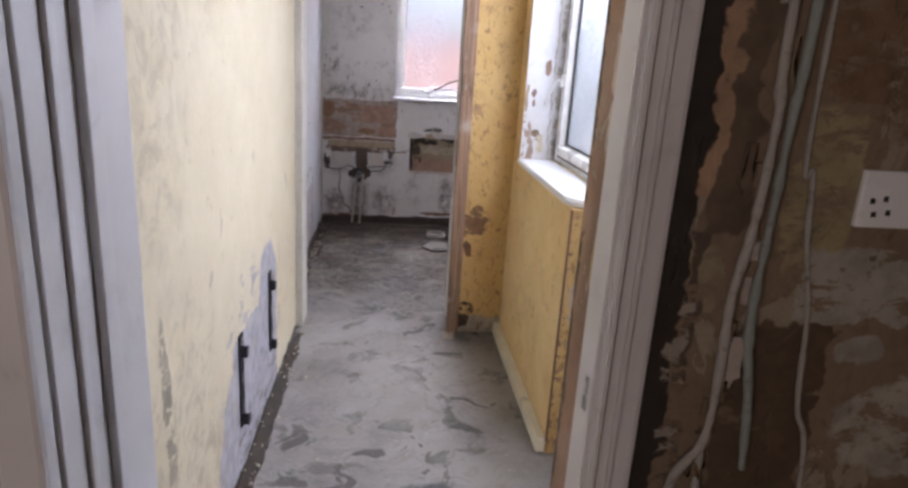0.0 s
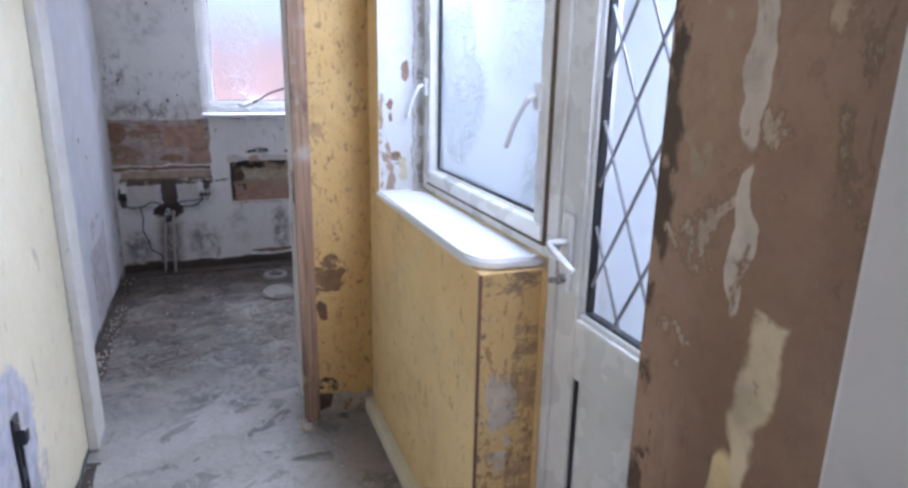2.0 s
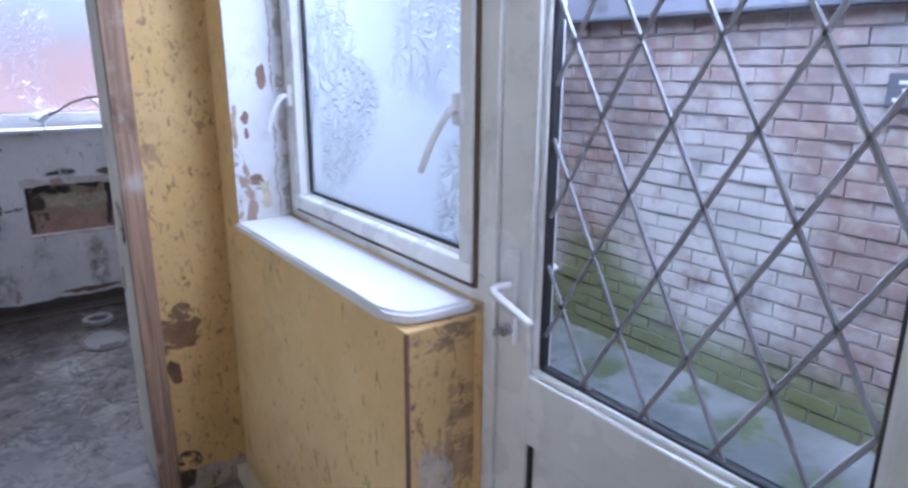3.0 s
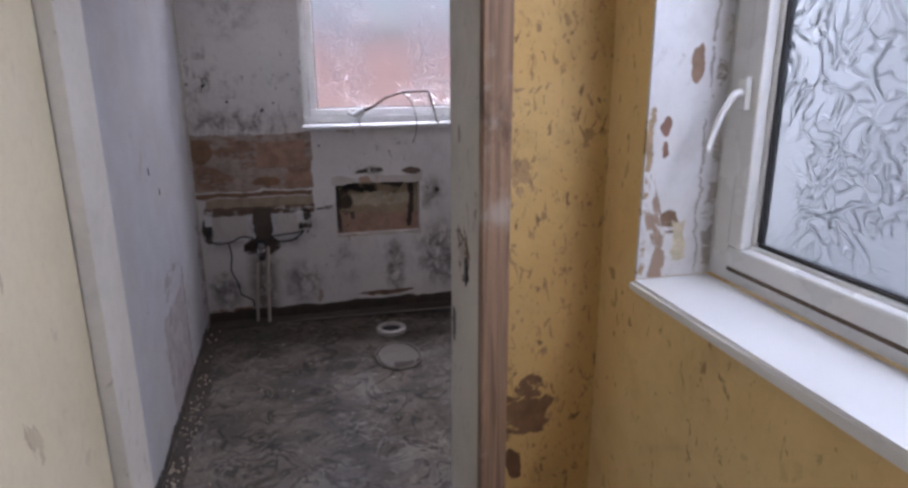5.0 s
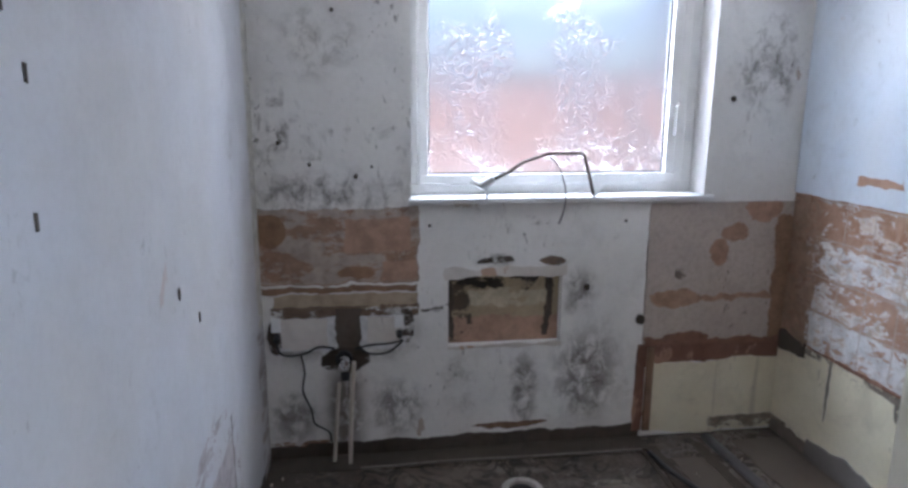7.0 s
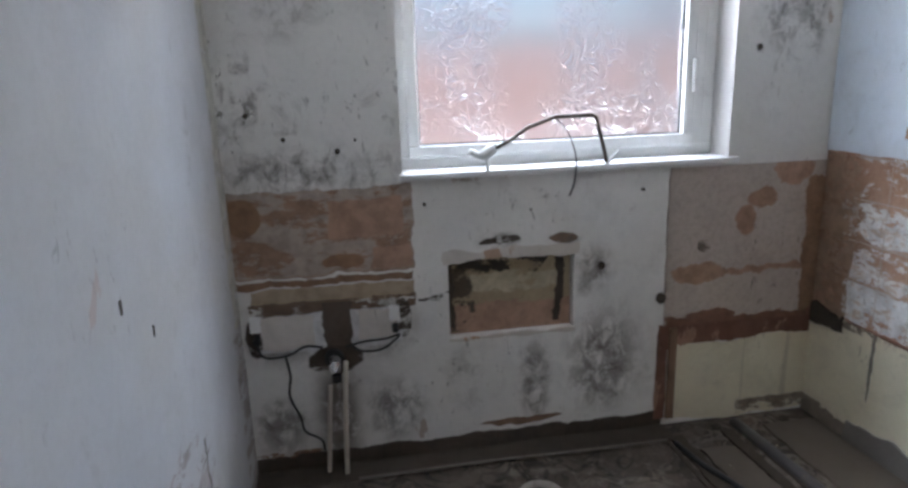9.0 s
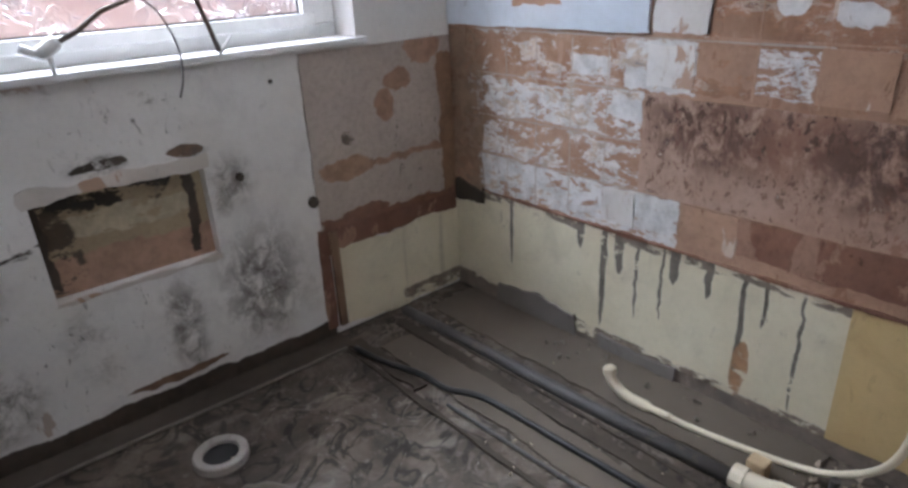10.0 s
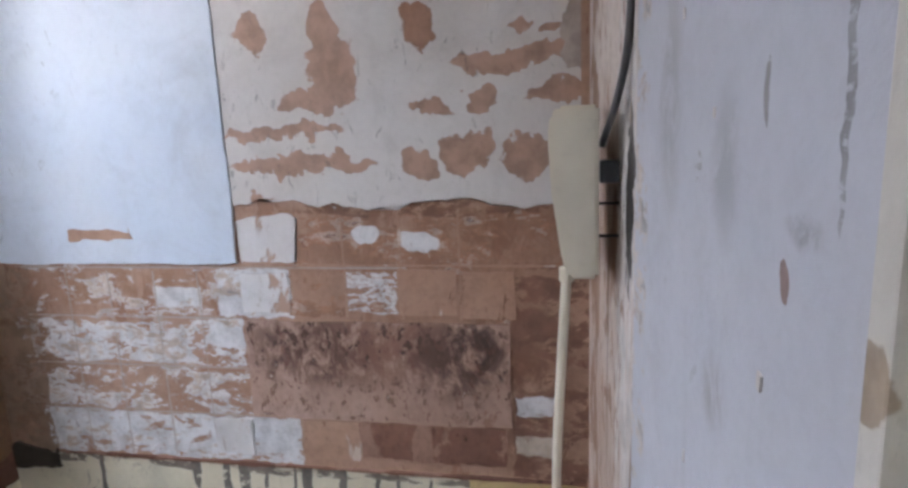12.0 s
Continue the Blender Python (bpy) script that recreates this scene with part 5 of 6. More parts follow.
for z in (0.610, 0.760, 0.912, 1.062):
    part("tile_joint", sheet(torn(5.39 if z < 1.0 else 4.9, 6.10, z - 0.002, z + 0.002, 200 + z, 0.0015, step=0.02), "x-", B, 0.0012), mat_taupe, wall_bright)
for y in (5.52, 5.66, 5.81, 5.95):
    part("tile_joint", sheet(torn(y - 0.0015, y + 0.0015, 0.47, 1.05, 210 + y, 0.0015, step=0.02), "x-", B, 0.0012), mat_taupe, wall_bright)
for y in (4.755, 4.915, 5.075):
    part("tile_joint", sheet(torn(y - 0.002, y + 0.002, 0.92, 1.21, 230 + y, 0.0025, step=0.014), "x-", B, 0.0012), mat_terracotta, wall_bright)
part("tile_joint", sheet(torn(4.45, 5.22, 1.066, 1.072, 241, 0.003, step=0.014), "x-", B, 0.0013), mat_terracotta, wall_bright)
torn_pieces(wall_bright, "x-", B, mat_bed_cement, "cement_patch", 0.012, [(5.60, 6.0, 0.0, 0.09, 0.018, 61), (5.2, 5.5, 0.0, 0.055, 0.012, 62)])
rng = random.Random(7)
torn_pieces(wall_bright, "x-", B, mat_mould, "mouldy_tile_bed", 0.005, [(4.625, 5.385, 0.612, 0.908, 0.004, 31)])
torn_pieces(wall_bright, "x-", B, mat_terracotta, "pink_tile_bed", 0.004, [(5.07, 5.235, 0.49, 0.606, 0.008, 32), (4.765, 4.925, 0.93, 1.06, 0.004, 33), (4.61, 4.75, 0.925, 1.055, 0.004, 34)])
torn_pieces(wall_bright, "x-", B, mat_rust, "dark_brick_patch", 0.004, [(4.645, 5.06, 0.495, 0.605, 0.012, 35)])
torn_pieces(wall_bright, "x-", B, mat_bath_cream, "cream_paint_sheet", 0.003, [(4.745, 6.254, 0.045, 0.452, 0.03, 39)], "b")
torn_pieces(wall_bright, "x-", B, mat_bath_ochre, "ochre_paint_sheet", 0.004, [(4.43, 4.75, 0.05, 0.45, 0.012, 40)], "bl")
torn_pieces(wall_bright, "x-", B, mat_rust, "bath_edge_line", 0.008, [(4.43, 6.05, 0.452, 0.460, 0.004, 41)])
# the corner hole is a flat dark sheet, its shaded depth put into the colour
torn_pieces(wall_bright, "x-", B, mat_dark, "dark_corner_hole", 0.009, [(6.07, 6.24, 0.39, 0.465, 0.026, 43)])
# rear wall
R = REAR
torn_pieces(wall_rear, "y-", R, mat_pale, "basin_pad", 0.008, [(-0.085, 0.095, 0.475, 0.60, 0.014, 15), (0.245, 0.375, 0.485, 0.60, 0.014, 16)])
torn_pieces(wall_rear, "y-", R, mat_panel, "plaster_panel", 0.006, [(1.405, 2.038, 0.42, 1.035, 0.006, 21)], "lb")
torn_pieces(wall_rear, "y-", R, mat_rust, "bare_band", 0.004, [(1.42, 2.038, 0.335, 0.43, 0.020, 28)])
torn_pieces(wall_rear, "y-", R, mat_bath_cream, "cream_paint_sheet", 0.005, [(1.465, 2.038, 0.012, 0.345, 0.016, 30)], "tb")
torn_pieces(wall_rear, "y-", R, mat_rust, "dark_timber_edge", 0.005, [(1.385, 1.425, 0.03, 0.43, 0.006, 31)])
part("timber_post", boxes((1.43, 1.462, R - 0.016, R, 0.03, 0.415), bevel=0.004), mat_wood, wall_rear, "dark brown timber batten in the wall")
torn_pieces(wall_rear, "y-", R, mat_pale, "loose_plaster_edge", 0.004, [(0.56, 1.06, 0.745, 0.785, 0.014, 50), (0.57, 1.05, 0.44, 0.46, 0.010, 51)])
# screw holes are dark discs, coloured like the shade inside them
for k, (x, z, r) in enumerate(((0.50, 0.96, 0.006), (1.30, 0.965, 0.006), (1.149, 0.69, 0.013), (1.39, 0.54, 0.02), (0.05, 1.20, 0.007), (0.22, 1.155, 0.009), (0.15, 1.75, 0.007), (1.72, 1.45, 0.010), (0.28, 1.19, 0.005), (-0.06, 1.28, 0.008))):
    part("screw_hole", sheet([(x + r * math.cos(a), z + r * 1.1 * math.sin(a)) for a in (0.7 * i for i in range(9))], "y-", R, 0.008), mat_dark, wall_rear)

# bathroom left wall, bathroom near wall
for k, (y, z) in enumerate(((4.62, 1.72), (4.78, 1.60), (4.62, 1.52), (4.66, 1.44), (4.64, 1.26), (4.95, 1.66), (5.2, 1.0), (5.35, 0.9))):
    part("wall_nick", sheet(torn(y, y + 0.008, z, z + 0.025, 20 + k, 0.004, step=0.006), "x+", BLEFT, 0.002), mat_dark, wall_bleft)
for k in range(9):
    x, z = rng.uniform(0.82, 1.40), rng.uniform(0.75, 1.6)
    yw = NEAR + (P1 - NEAR) * (BRIGHT - x) / (BRIGHT - JX1)
    part("wall_nick", sheet(torn(x, x + rng.uniform(0.004, 0.010), z, z + rng.uniform(0.006, 0.022), 50 + k, 0.004, step=0.006), "y+", yw + 0.0005, 0.0015), mat_pale, wall_near)

# passage walls
part("stained_return", boxes((RIGHT + 0.001, 1.183, 2.8585, 2.8615, 0.0, SILL - 0.03)), mat_return, wall_right, "mouldy ochre return beside the door")
part("corner_bead", boxes((RIGHT - 0.004, RIGHT + 0.004, 2.858, 2.866, 0.05, SILL - 0.03), bevel=0.002), mat_rust, wall_right, "rusty corner bead")
solid("skirting", boxes((RIGHT - 0.036, RIGHT - 0.001, 2.862, P0 - 0.002, 0, 0.058), bevel=0.006), mat_bath_cream, "low cream skirting along the ochre wall", "skirting", kind="structure")

# first room wall beside the doorway
for k in range(26):
    x, z = rng.uniform(0.90, 0.955), rng.uniform(0.2, 1.82)
    part("plaster_lump", sheet(torn(x, x + rng.uniform(0.008, 0.03), z, z + rng.uniform(0.015, 0.07), 70 + k, 0.012, step=0.006), "y-", 1.685, rng.uniform(0.004, 0.02)), rng.choice((mat_room, mat_room, mat_taupe)), wall_first)
mat_limed = plain("limewashed_pipe", (0.36, 0.33, 0.29), 0.85, grime=0.75, scale=42.0, relief=0.6, dark=(0.10, 0.075, 0.055))
mat_limed_green = plain("verdigris_pipe", (0.25, 0.27, 0.24), 0.8, grime=0.7, scale=36.0, relief=0.5, dark=(0.10, 0.08, 0.06))


def crusted_pipe(name, label, category, points, radius, material):
    """A thin pipe or cable with old plaster stuck to it, so that its thickness wanders."""
    line = bend(points, 10)
    girth = [radius * (1.0 + 0.45 * noise.noise(p * 34) + 0.25 * noise.noise(p * 90)) for p in line]
    solid(name, tube(line, girth, 8), material, label, category, smooth=True)


crusted_pipe("wall_pipe", "chalky plaster-crusted pipe down the damp wall", "pipe", [(0.925, 1.668, 2.38), (0.937, 1.668, 1.49), (0.946, 1.668, 1.342), (0.941, 1.668, 1.176), (0.929, 1.668, 1.076), (0.932, 1.668, 0.95), (0.927, 1.668, 0.829), (0.886, 1.668, 0.754), (0.872, 1.668, 0.60), (0.87, 1.668, 0.0)], 0.0075, mat_limed)
crusted_pipe("wall_pipe", "greenish pipe cut off above the floor", "pipe", [(0.972, 1.660, 2.38), (0.968, 1.663, 1.495), (0.964, 1.663, 1.344), (0.963, 1.663, 1.187), (0.963, 1.663, 1.033), (0.985, 1.663, 0.90), (0.998, 1.663, 0.779)], 0.0075, mat_limed_green)
crusted_pipe("wall_cable", "thin plastered cable on the damp wall", "cable", [(0.99, 1.679, 2.38), (1.005, 1.679, 1.361), (1.023, 1.679, 1.263), (1.037, 1.679, 1.159), (1.063, 1.679, 1.048), (1.082, 1.679, 0.887), (1.119, 1.679, 0.731), (1.15, 1.679, 0.0)], 0.0045, mat_limed)
crusted_pipe("wall_pipe", "short chalky branch pipe in the broken plaster", "pipe", [(0.926, 1.670, 0.82), (0.93, 1.672, 0.70), (0.925, 1.672, 0.5), (0.925, 1.672, 0.0)], 0.006, mat_limed)
sock = thing("electrical_socket", "white plastic double socket plate on the damp wall", "socket", (1.187, 1.675, 1.23))
part("plate", boxes((1.101, 1.247, 1.672, 1.684, 1.187, 1.273), bevel=0.004), mat_upvc, sock)
for x, z in ((0.998, 1.252), (1.018, 1.256), (1.004, 1.232), (1.026, 1.235), (1.075, 1.252), (1.095, 1.256)):
    part("pin_hole", boxes((x + 0.118, x + 0.124, 1.6695, 1.6725, z - 0.028, z - 0.020)), mat_black, sock)

# ---- things in the passage ----
def radiator_bracket(y, z0, z1):
    """A slotted steel strip with two hooks, screwed to the wall."""
    t = thing("radiator_bracket", "black steel radiator bracket screwed to the cream wall", "bracket", (LEFT, y, z0), "radiator brackets")
    x = LEFT + 0.0025
    part("back_plate", boxes((x, x + 0.006, y - 0.022, y - 0.007, z0, z1), (x, x + 0.006, y + 0.007, y + 0.022, z0, z1), (x, x + 0.006, y - 0.007, y + 0.007, z0, z0 + 0.09), (x, x + 0.006, y - 0.007, y + 0.007, z1 - 0.04, z1), (x, x + 0.006, y - 0.007, y + 0.007, z0 + 0.15, z0 + 0.19)), mat_iron, t)
    for z in (z0 + 0.03, z1 - 0.05):
        part("hook", boxes((x + 0.006, x + 0.026, y - 0.021, y - 0.017, z - 0.02, z + 0.02), (x + 0.022, x + 0.026, y - 0.017, y + 0.01, z - 0.02, z + 0.01), bevel=0.0012), mat_iron, t)
    part("screw", tube([(x + 0.006, y, z1 - 0.02), (x + 0.010, y, z1 - 0.02)], 0.006, 8), mat_chrome, t)


radiator_bracket(2.74, 0.19, 0.51)
radiator_bracket(3.25, 0.22, 0.55)

# ---- things in the bathroom ----
soil = thing("soil_pipe_socket", "grey toilet soil pipe collar set in the screed", "drain", (0.81, 5.90, 0))
part("collar", ring((0.81, 5.90), 0.052, 0.078, -0.004, 0.022), plain("limescaled_clay", (0.40, 0.37, 0.34), 0.8, grime=0.4, scale=30.0), soil, smooth=False)
part("bore", sheet([(0.81 + 0.053 * math.cos(i * 0.3142), 5.90 + 0.053 * math.sin(i * 0.3142)) for i in range(20)], "z+", 0.0, 0.006), mat_black, soil, "black open bore")
pan = thing("toilet_base_mark", "rough oval mortar bed from a removed toilet pan", "mortar bed", (0.79, 5.57, 0))
oval = [(0.795 + 0.11 * math.cos(a) * (1 + 0.06 * noise.noise(Vector((math.cos(a) * 3, math.sin(a) * 3, 1)))), 5.58 + 0.15 * math.sin(a) * (1 + 0.08 * noise.noise(Vector((math.cos(a) * 4, math.sin(a) * 4, 5))))) for a in (2 * math.pi * i / 40 for i in range(40))]
mat_bed = plain("grey_mortar_bed", (0.17, 0.148, 0.125), 0.9, grime=0.7, scale=22.0, relief=0.6)
bm = tube([(x, y, 0.002) for x, y in oval + oval[:1]], 0.008, 6, ends=False)
part("mortar_rim", bm, mat_bed, pan)
part("mortar_bed", sheet([(0.795 + (x - 0.795) * 0.86, 5.58 + (y - 5.58) * 0.9) for x, y in oval], "z+", 0.0, 0.005), mat_bed, pan)
part("dark_gap", sheet(torn(0.76, 0.86, 5.455, 5.50, 3.0, 0.012), "z+", 0.004, 0.003), mat_dark, pan)

waste = thing("bath_waste_pipe", "dark grey plastic waste pipe on the screed, white trap", "waste pipe", (1.74, 5.4, 0))
part("pipe", tube([(1.705, 6.20, 0.006), (1.71, 6.0, 0.010), (1.735, 5.3, 0.010), (1.755, 4.83, 0.022)], 0.021, 12), mat_grey_pipe, waste, "dusty grey pipe", smooth=True)
part("elbow", tube(bend([(1.757, 4.845, 0.03), (1.76, 4.78, 0.034), (1.765, 4.73, 0.045), (1.76, 4.69, 0.045), (1.74, 4.668, 0.04), (1.725, 4.66, 0.035)]), 0.027, 12), mat_hose, waste, "white plastic elbow", True)
part("elbow_nut", tube([(1.757, 4.86, 0.03), (1.758, 4.825, 0.03)], 0.033, 12), mat_hose, waste, "white plastic nut")
part("trap_nut", tube([(1.725, 4.66, 0.036), (1.69, 4.655, 0.033)], [0.034, 0.031], 14, ends=False), mat_grey_pipe, waste, "grey ribbed trap nut")
part("trap_bore", tube([(1.70, 4.6565, 0.034), (1.705, 4.657, 0.034)], 0.026, 12), mat_black, waste)
solid("pipe_clip_block", boxes((1.80, 1.845, 4.80, 4.85, 0.0, 0.06), bevel=0.006), plain("tan_board", (0.50, 0.38, 0.24), 0.9, grime=0.3, scale=30.0), "torn tan board scrap beside the waste pipe", "debris")

hose_pts = bend([(1.60, 4.472, 1.16), (1.605, 4.482, 1.0), (1.625, 4.492, 0.82), (1.69, 4.50, 0.60), (1.76, 4.515, 0.42), (1.85, 4.56, 0.20), (1.90, 4.66, 0.07), (1.91, 4.76, 0.022), (1.89, 4.88, 0.014), (1.865, 5.02, 0.014), (1.855, 5.12, 0.016)], 8)
hose = thing("shower_hose", "cream plastic hose hanging from the shower unit to the floor", "hose", (1.87, 5.0, 0))
part("hose", tube(hose_pts, 0.0095, 10), mat_hose, hose, smooth=True)
part("end_fitting", tube(bend([(1.857, 5.10, 0.017), (1.85, 5.18, 0.018), (1.842, 5.25, 0.026), (1.838, 5.295, 0.055), (1.838, 5.31, 0.085)]), [0.011] * 6 + [0.017] * 19, 12), mat_hose, hose, "thicker cream end fitting", True)
part("end_cap", tube([(1.838, 5.308, 0.078), (1.838, 5.312, 0.098), (1.838, 5.314, 0.106)], [0.021, 0.021, 0.012], 12), mat_hose, hose)

shower = thing("shower_unit", "cream electric shower box hanging off the raw wall", "shower", (1.66, 4.42, 1.16))
sbm = bmesh.new()
prof = [(4.415, 1.165), (4.468, 1.165), (4.480, 1.20), (4.497, 1.32), (4.503, 1.42), (4.498, 1.455), (4.485, 1.47), (4.415, 1.47)]
ra = [sbm.verts.new((1.552, y, z)) for y, z in prof]
rb = [sbm.verts.new((1.77, y, z)) for y, z in prof]
sbm.faces.new(ra)
sbm.faces.new(rb[::-1])
for i in range(len(prof)):
    j = (i + 1) % len(prof)
    sbm.faces.new((ra[i], ra[j], rb[j], rb[i]))
bmesh.ops.bevel(sbm, geom=sbm.edges[:], offset=0.007, segments=2, affect="EDGES")
part("casing", sbm, mat_hose, shower, "yellowed cream casing")
for z in (1.235, 1.295):
    part("fixing_screw", tube([(1.60, 4.372, z), (1.60, 4.416, z)], 0.003, 6), mat_black, shower)
part("supply_cable", tube(bend([(1.47, 4.368, 1.72), (1.49, 4.375, 1.56), (1.53, 4.39, 1.47), (1.58, 4.41, 1.40)]), 0.0065, 8), mat_grey_pipe, shower, "grey supply cable", True)
part("terminal_block", boxes((1.56, 1.585, 4.380, 4.414, 1.335, 1.375), bevel=0.004), mat_black, shower)
part("hose_outlet", tube([(1.60, 4.472, 1.175), (1.60, 4.472, 1.15)], 0.014, 10), mat_hose, shower)

tap = thing("pipe_tap", "weathered grey lever tap on a dark upright pipe", "tap", (1.84, 4.44, 0))
part("riser", tube(bend([(1.85, 4.445, -0.01), (1.84, 4.445, 0.12), (1.83, 4.452, 0.24), (1.815, 4.462, 0.36)]), 0.011, 10), mat_copper, tap, "dark tarnished pipe", True)
part("valve_body", tube([(1.815, 4.462, 0.35), (1.81, 4.466, 0.38), (1.805, 4.468, 0.415)], [0.016, 0.022, 0.016], 10), mat_chrome, tap)
part("lever", tube([(1.80, 4.455, 0.415), (1.80, 4.50, 0.425), (1.80, 4.555, 0.43)], [0.014, 0.010, 0.006], 8), mat_chrome, tap)
part("spout", tube(bend([(1.805, 4.468, 0.40), (1.79, 4.462, 0.44), (1.785, 4.45, 0.455)]), 0.013, 10), plain("limescaled_metal", (0.48, 0.46, 0.43), 0.7, 0.3, grime=0.4, scale=40.0), tap)
branch = thing("branch_pipe", "short dark pipe with a tee fitting on the floor", "pipe", (1.86, 4.58, 0))
part("pipe", tube([(1.852, 4.46, 0.03), (1.86, 4.56, 0.04), (1.865, 4.65, 0.05)], 0.010, 10), mat_copper, branch, smooth=True)
part("tee", tube([(1.866, 4.66, 0.075), (1.866, 4.66, -0.01)], 0.012, 10), mat_grey_pipe, branch)

mat_stained_pipe = plain("stained_white_pipe", (0.50, 0.45, 0.38), 0.6, grime=0.6, scale=26.0)
bas = thing("basin_pipes", "white supply pipes and chrome waste stub of a removed basin", "pipe", (0.15, 6.2, 0))
part("supply_pipe", tube(bend([(0.195, 6.205, 0.43), (0.185, 6.20, 0.30), (0.175, 6.19, 0.12), (0.17, 6.185, -0.01)]), 0.009, 10), mat_stained_pipe, bas, "white painted pipe", True)
part("supply_pipe", tube(bend([(0.135, 6.215, 0.34), (0.12, 6.215, 0.18), (0.105, 6.21, -0.01)]), 0.008, 10), mat_stained_pipe, bas, "white painted pipe", True)
part("waste_stub", tube([(0.155, 6.25, 0.425), (0.157, 6.20, 0.418), (0.158, 6.195, 0.40)], [0.020, 0.022, 0.018], 14), mat_chrome, bas, "chrome waste stub")
part("rubber_collar", tube([(0.155, 6.252, 0.43), (0.155, 6.235, 0.43)], 0.034, 14), mat_black, bas)
part("rubber_collar", tube([(0.16, 6.20, 0.385), (0.16, 6.20, 0.36)], 0.017, 12), mat_black, bas)
for k, pts in enumerate(([(-0.095, 6.247, 0.57), (-0.10, 6.243, 0.49), (-0.075, 6.24, 0.455), (0.0, 6.235, 0.46), (0.06, 6.24, 0.485), (0.12, 6.24, 0.475)],
                         [(-0.01, 6.24, 0.45), (0.0, 6.235, 0.38), (-0.01, 6.24, 0.30), (0.02, 6.238, 0.22), (0.03, 6.24, 0.16), (0.065, 6.238, 0.135), (0.09, 6.235, 0.115), (0.095, 6.23, 0.08)],
                         [(0.20, 6.24, 0.47), (0.26, 6.235, 0.485), (0.34, 6.232, 0.49), (0.39, 6.235, 0.50), (0.33, 6.228, 0.455), (0.26, 6.232, 0.45), (0.22, 6.24, 0.47)])):
    solid("loose_cable", tube(bend(pts), 0.0042, 7), mat_black, "thin black cable hanging on the dirty white wall", "cable", group="loose cables below the basin", smooth=True)
for x in (-0.10, 0.375):
    br = thing("basin_clip", "white plastic pipe clip with a black screw at the old basin", "clip", (x, 6.24, 0.55), "basin clips")
    part("clip", boxes((x - 0.018, x + 0.018, 6.222, 6.246, 0.555, 0.61), bevel=0.005), mat_upvc, br)
    part("bolt", tube([(x, 6.246, 0.53), (x, 6.215, 0.525)], 0.012, 8), mat_black, br)

pipe_w = thing("window_pipe", "bent dark brown pipe standing on the bathroom window board", "pipe", (0.95, 6.24, WZ0))
part("pipe", tube([(0.735, 6.23, 1.135), (0.80, 6.23, 1.165), (0.86, 6.23, 1.205), (0.96, 6.23, 1.238), (1.09, 6.23, 1.24), (1.105, 6.23, 1.232), (1.135, 6.23, 1.13), (1.15, 6.235, 1.075)], 0.007, 8), mat_copper, pipe_w, smooth=True)
part("clip", tube(bend([(0.66, 6.232, 1.135), (0.70, 6.23, 1.12), (0.745, 6.23, 1.145)]), [0.012] * 6 + [0.019] * 7, 8), mat_upvc, pipe_w, "white plastic pipe end", True)
part("support", tube([(0.72, 6.232, 1.125), (0.722, 6.235, WZ0 + 0.02)], 0.006, 8), mat_upvc, pipe_w)
part("hook", tube([(1.15, 6.238, WZ0 + 0.022), (1.175, 6.235, 1.09), (1.195, 6.232, 1.115)], 0.006, 8), mat_upvc, pipe_w)
solid("hanging_wire", tube(bend([(0.955, 6.228, 1.238), (1.0, 6.222, 1.19), (1.03, 6.215, 1.10), (1.025, 6.21, 1.02), (1.005, 6.208, 0.965)]), 0.0028, 6), mat_grey_pipe, "thin wire hanging from the window pipe", "wire", smooth=True)

vent = thing("wall_vent", "white square vent with a dark grille near the ceiling", "vent", (1.92, REAR, 1.93))
frame_bars(vent, "vent_frame", "y", REAR - 0.022, REAR, 1.845, 1.99, 1.83, 1.985, 0.03, mat_trim)
part("grille_back", boxes((1.875, 1.96, REAR - 0.006, REAR, 1.86, 1.955)), mat_black, vent)
for k in range(5):
    part("slat", boxes((1.875, 1.96, REAR - 0.016, REAR - 0.008, 1.868 + k * 0.018, 1.874 + k * 0.018)), mat_iron, vent)

# floor marks, joints, crumbs
fl = bpy.data.objects["floor"]
torn_pieces(fl, "z+", 0.0, mat_dark, "debris_strip", 0.004, [(-0.145, 1.42, 6.14, 6.252, 0.012, 1), (-0.148, -0.075, 4.12, 6.16, 0.016, 2), (LEFT, LEFT + 0.05, 1.87, 3.90, 0.012, 3)])
torn_pieces(fl, "z+", 0.0, mat_dark, "floor_joint", 0.0045, [(1.375, 1.392, 4.45, 6.14, 0.006, 4), (1.40, 1.46, 5.75, 6.16, 0.016, 5), (1.62, 1.66, 4.5, 6.16, 0.006, 6), (1.69, 1.70, 4.86, 6.18, 0.004, 7)])
torn_pieces(fl, "z+", 0.0, mat_dust, "screed_patch", 0.006, [(1.80, 2.035, 4.72, 6.16, 0.012, 8), (1.475, 1.61, 4.55, 6.05, 0.010, 9)])
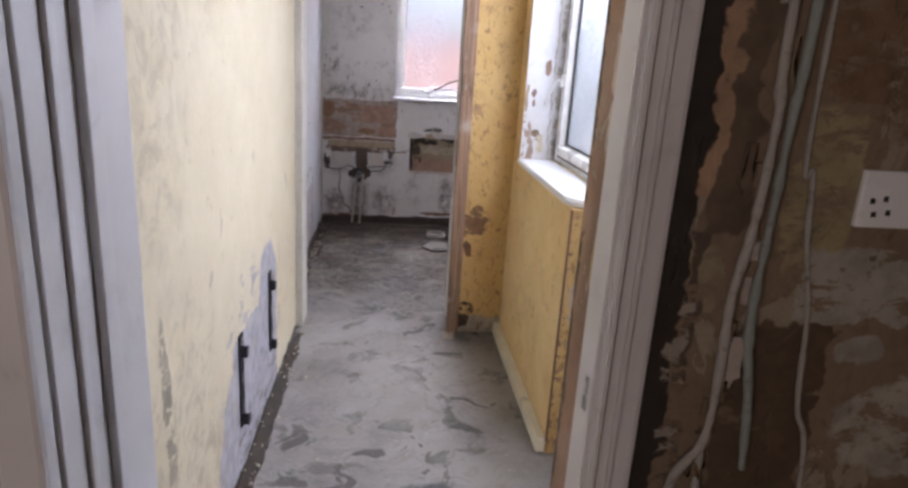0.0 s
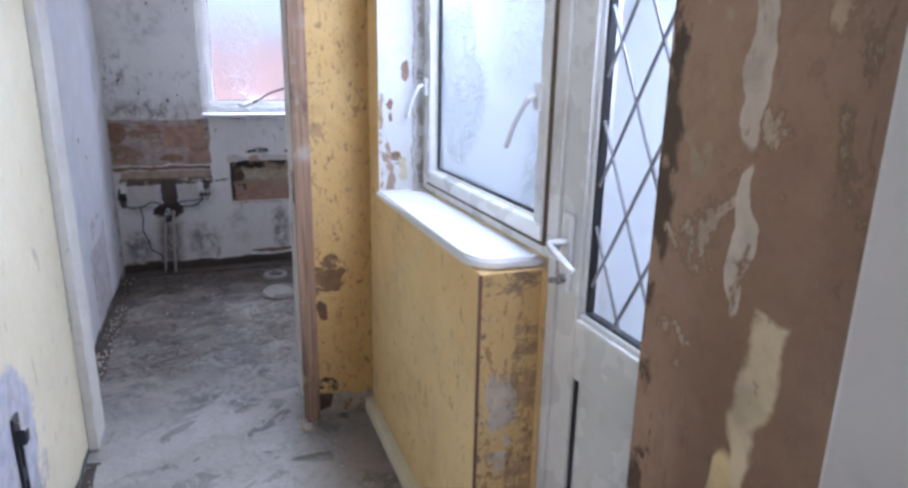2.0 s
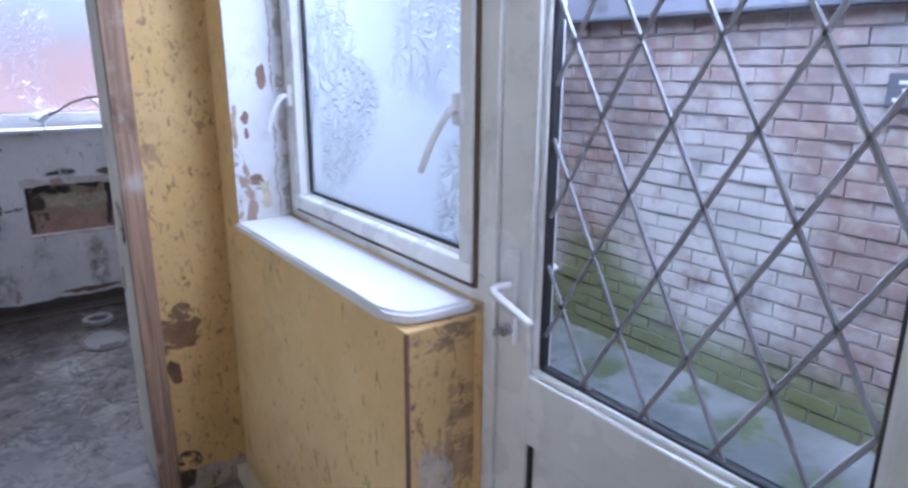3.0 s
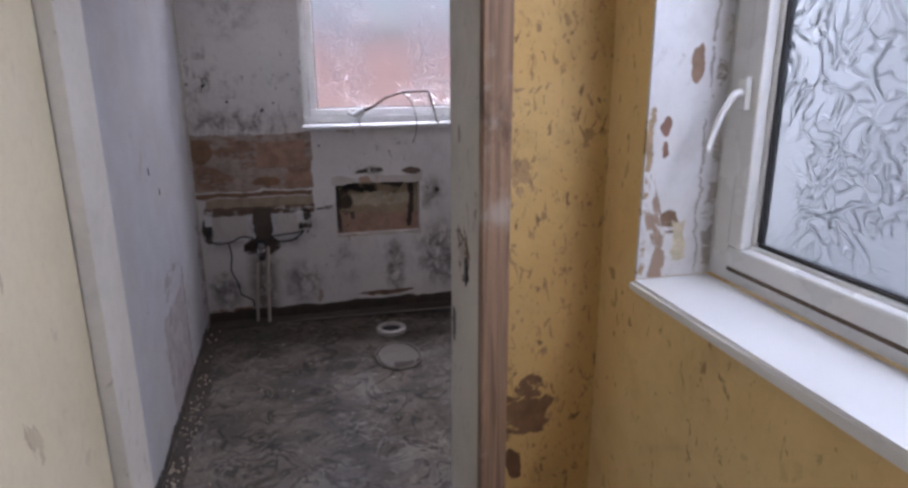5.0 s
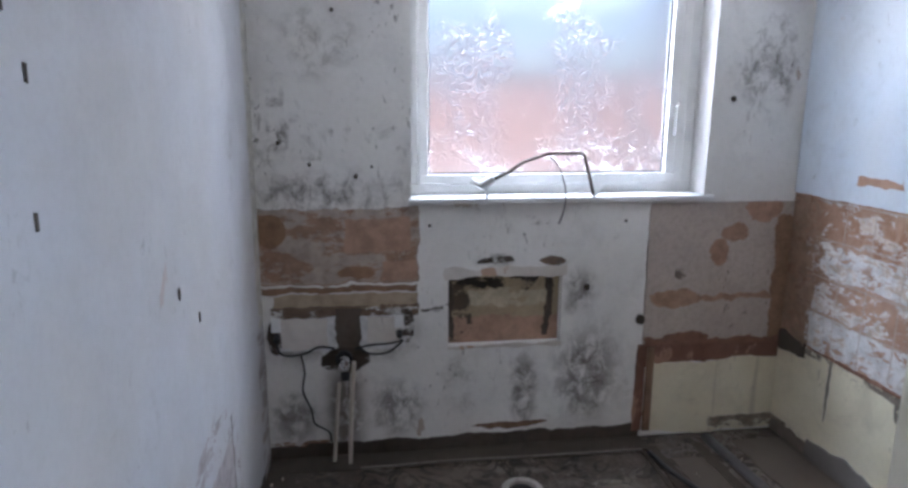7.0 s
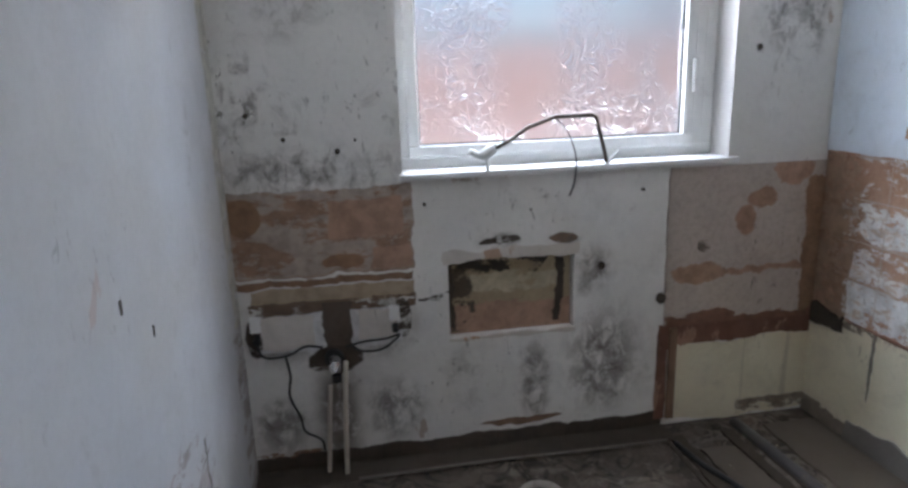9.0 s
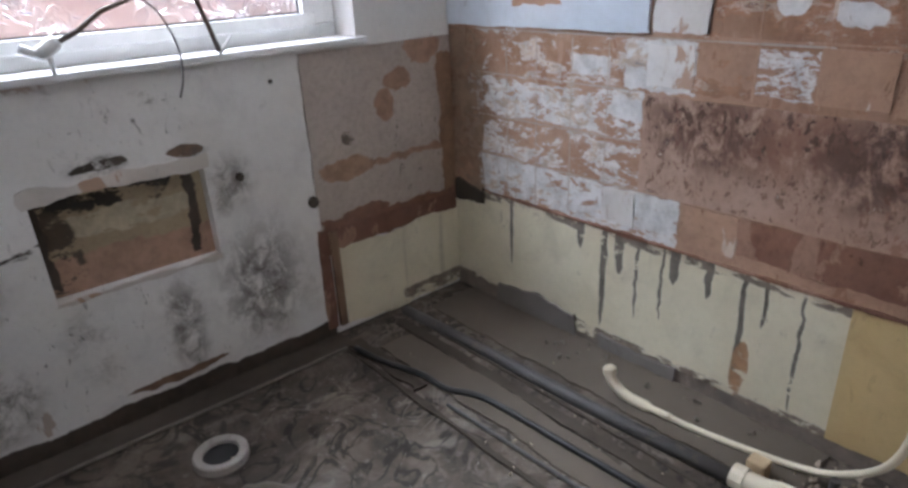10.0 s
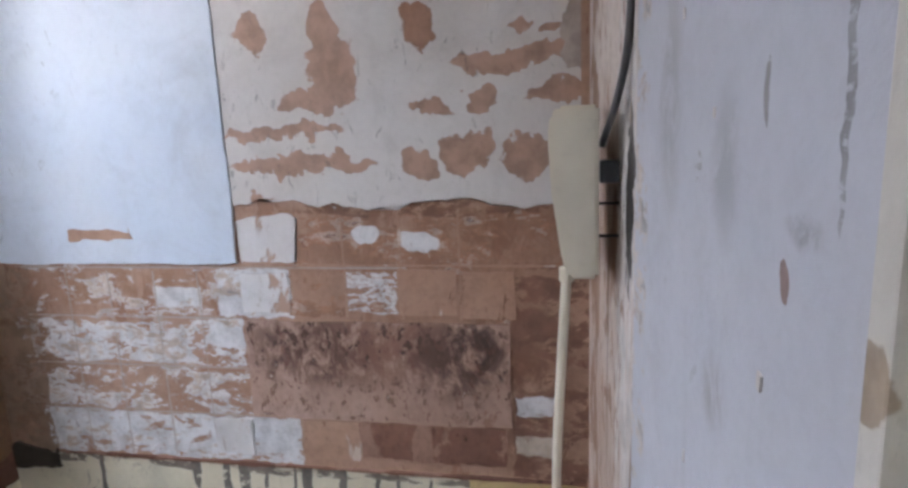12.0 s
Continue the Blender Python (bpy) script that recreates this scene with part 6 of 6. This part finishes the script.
solid("floor_edge_strip", tube(bend([(0.21, 6.13, 0.010), (0.6, 6.135, 0.012), (1.0, 6.13, 0.010), (1.38, 6.125, 0.010)]), 0.006, 6), mat_bed, "pale edge strip beside the debris trench", "strip", smooth=True)
solid("floor_cable", tube(bend([(1.40, 6.10, 0.012), (1.42, 5.95, 0.014), (1.47, 5.80, 0.013), (1.475, 5.68, 0.014), (1.53, 5.55, 0.014), (1.55, 5.2, 0.014), (1.57, 4.8, 0.014), (1.60, 4.45, 0.014)]), 0.010, 8), mat_black, "black cable lying along the screed joint", "cable", smooth=True)
solid("floor_rod", tube([(1.43, 5.62, 0.008), (1.455, 5.0, 0.008), (1.47, 4.5, 0.008)], 0.006, 6), mat_grey_pipe, "thin grey conduit beside the floor joint", "conduit", smooth=True)


def crumbs(name, label, count, spots, seed, size=(0.004, 0.014), material=None):
    r = random.Random(seed)
    random.seed(seed)
    bm = bmesh.new()
    for _ in range(count):
        x0, x1, y0, y1 = r.choice(spots)
        s = r.uniform(*size)
        lump(bm, (r.uniform(x0, x1), r.uniform(y0, y1), s * 0.35 + 0.002), s)
    return solid(name, bm, material or mat_rubble, label, "debris", kind="stuff")


crumbs("plaster_rubble", "pale plaster crumbs heaped in the bath corner", 190, [(1.80, 2.0, 4.44, 4.74), (1.88, 2.02, 4.42, 4.60), (1.62, 1.95, 4.40, 4.80)], 3, (0.006, 0.02))
crumbs("wall_crumbs", "small plaster crumbs along the wall foot", 300, [(-0.14, -0.07, 4.2, 5.6), (LEFT, LEFT + 0.06, 1.9, 3.9), (-0.14, -0.08, 4.15, 6.1), (JX1 - 0.04, JX1 + 0.02, 3.86, 3.96)], 5, (0.004, 0.013))
crumbs("floor_dust", "scattered chips on the screed", 110, [(0.0, 0.9, 2.0, 6.0), (1.4, 2.0, 4.6, 6.1), (1.3, 1.8, 4.5, 5.6)], 9, (0.003, 0.008))
crumbs("fallen_plaster", "larger fallen plaster pieces by the bath wall", 14, [(1.9, 2.03, 4.8, 6.1), (1.86, 2.02, 5.4, 5.75)], 12, (0.010, 0.022), mat_bed)
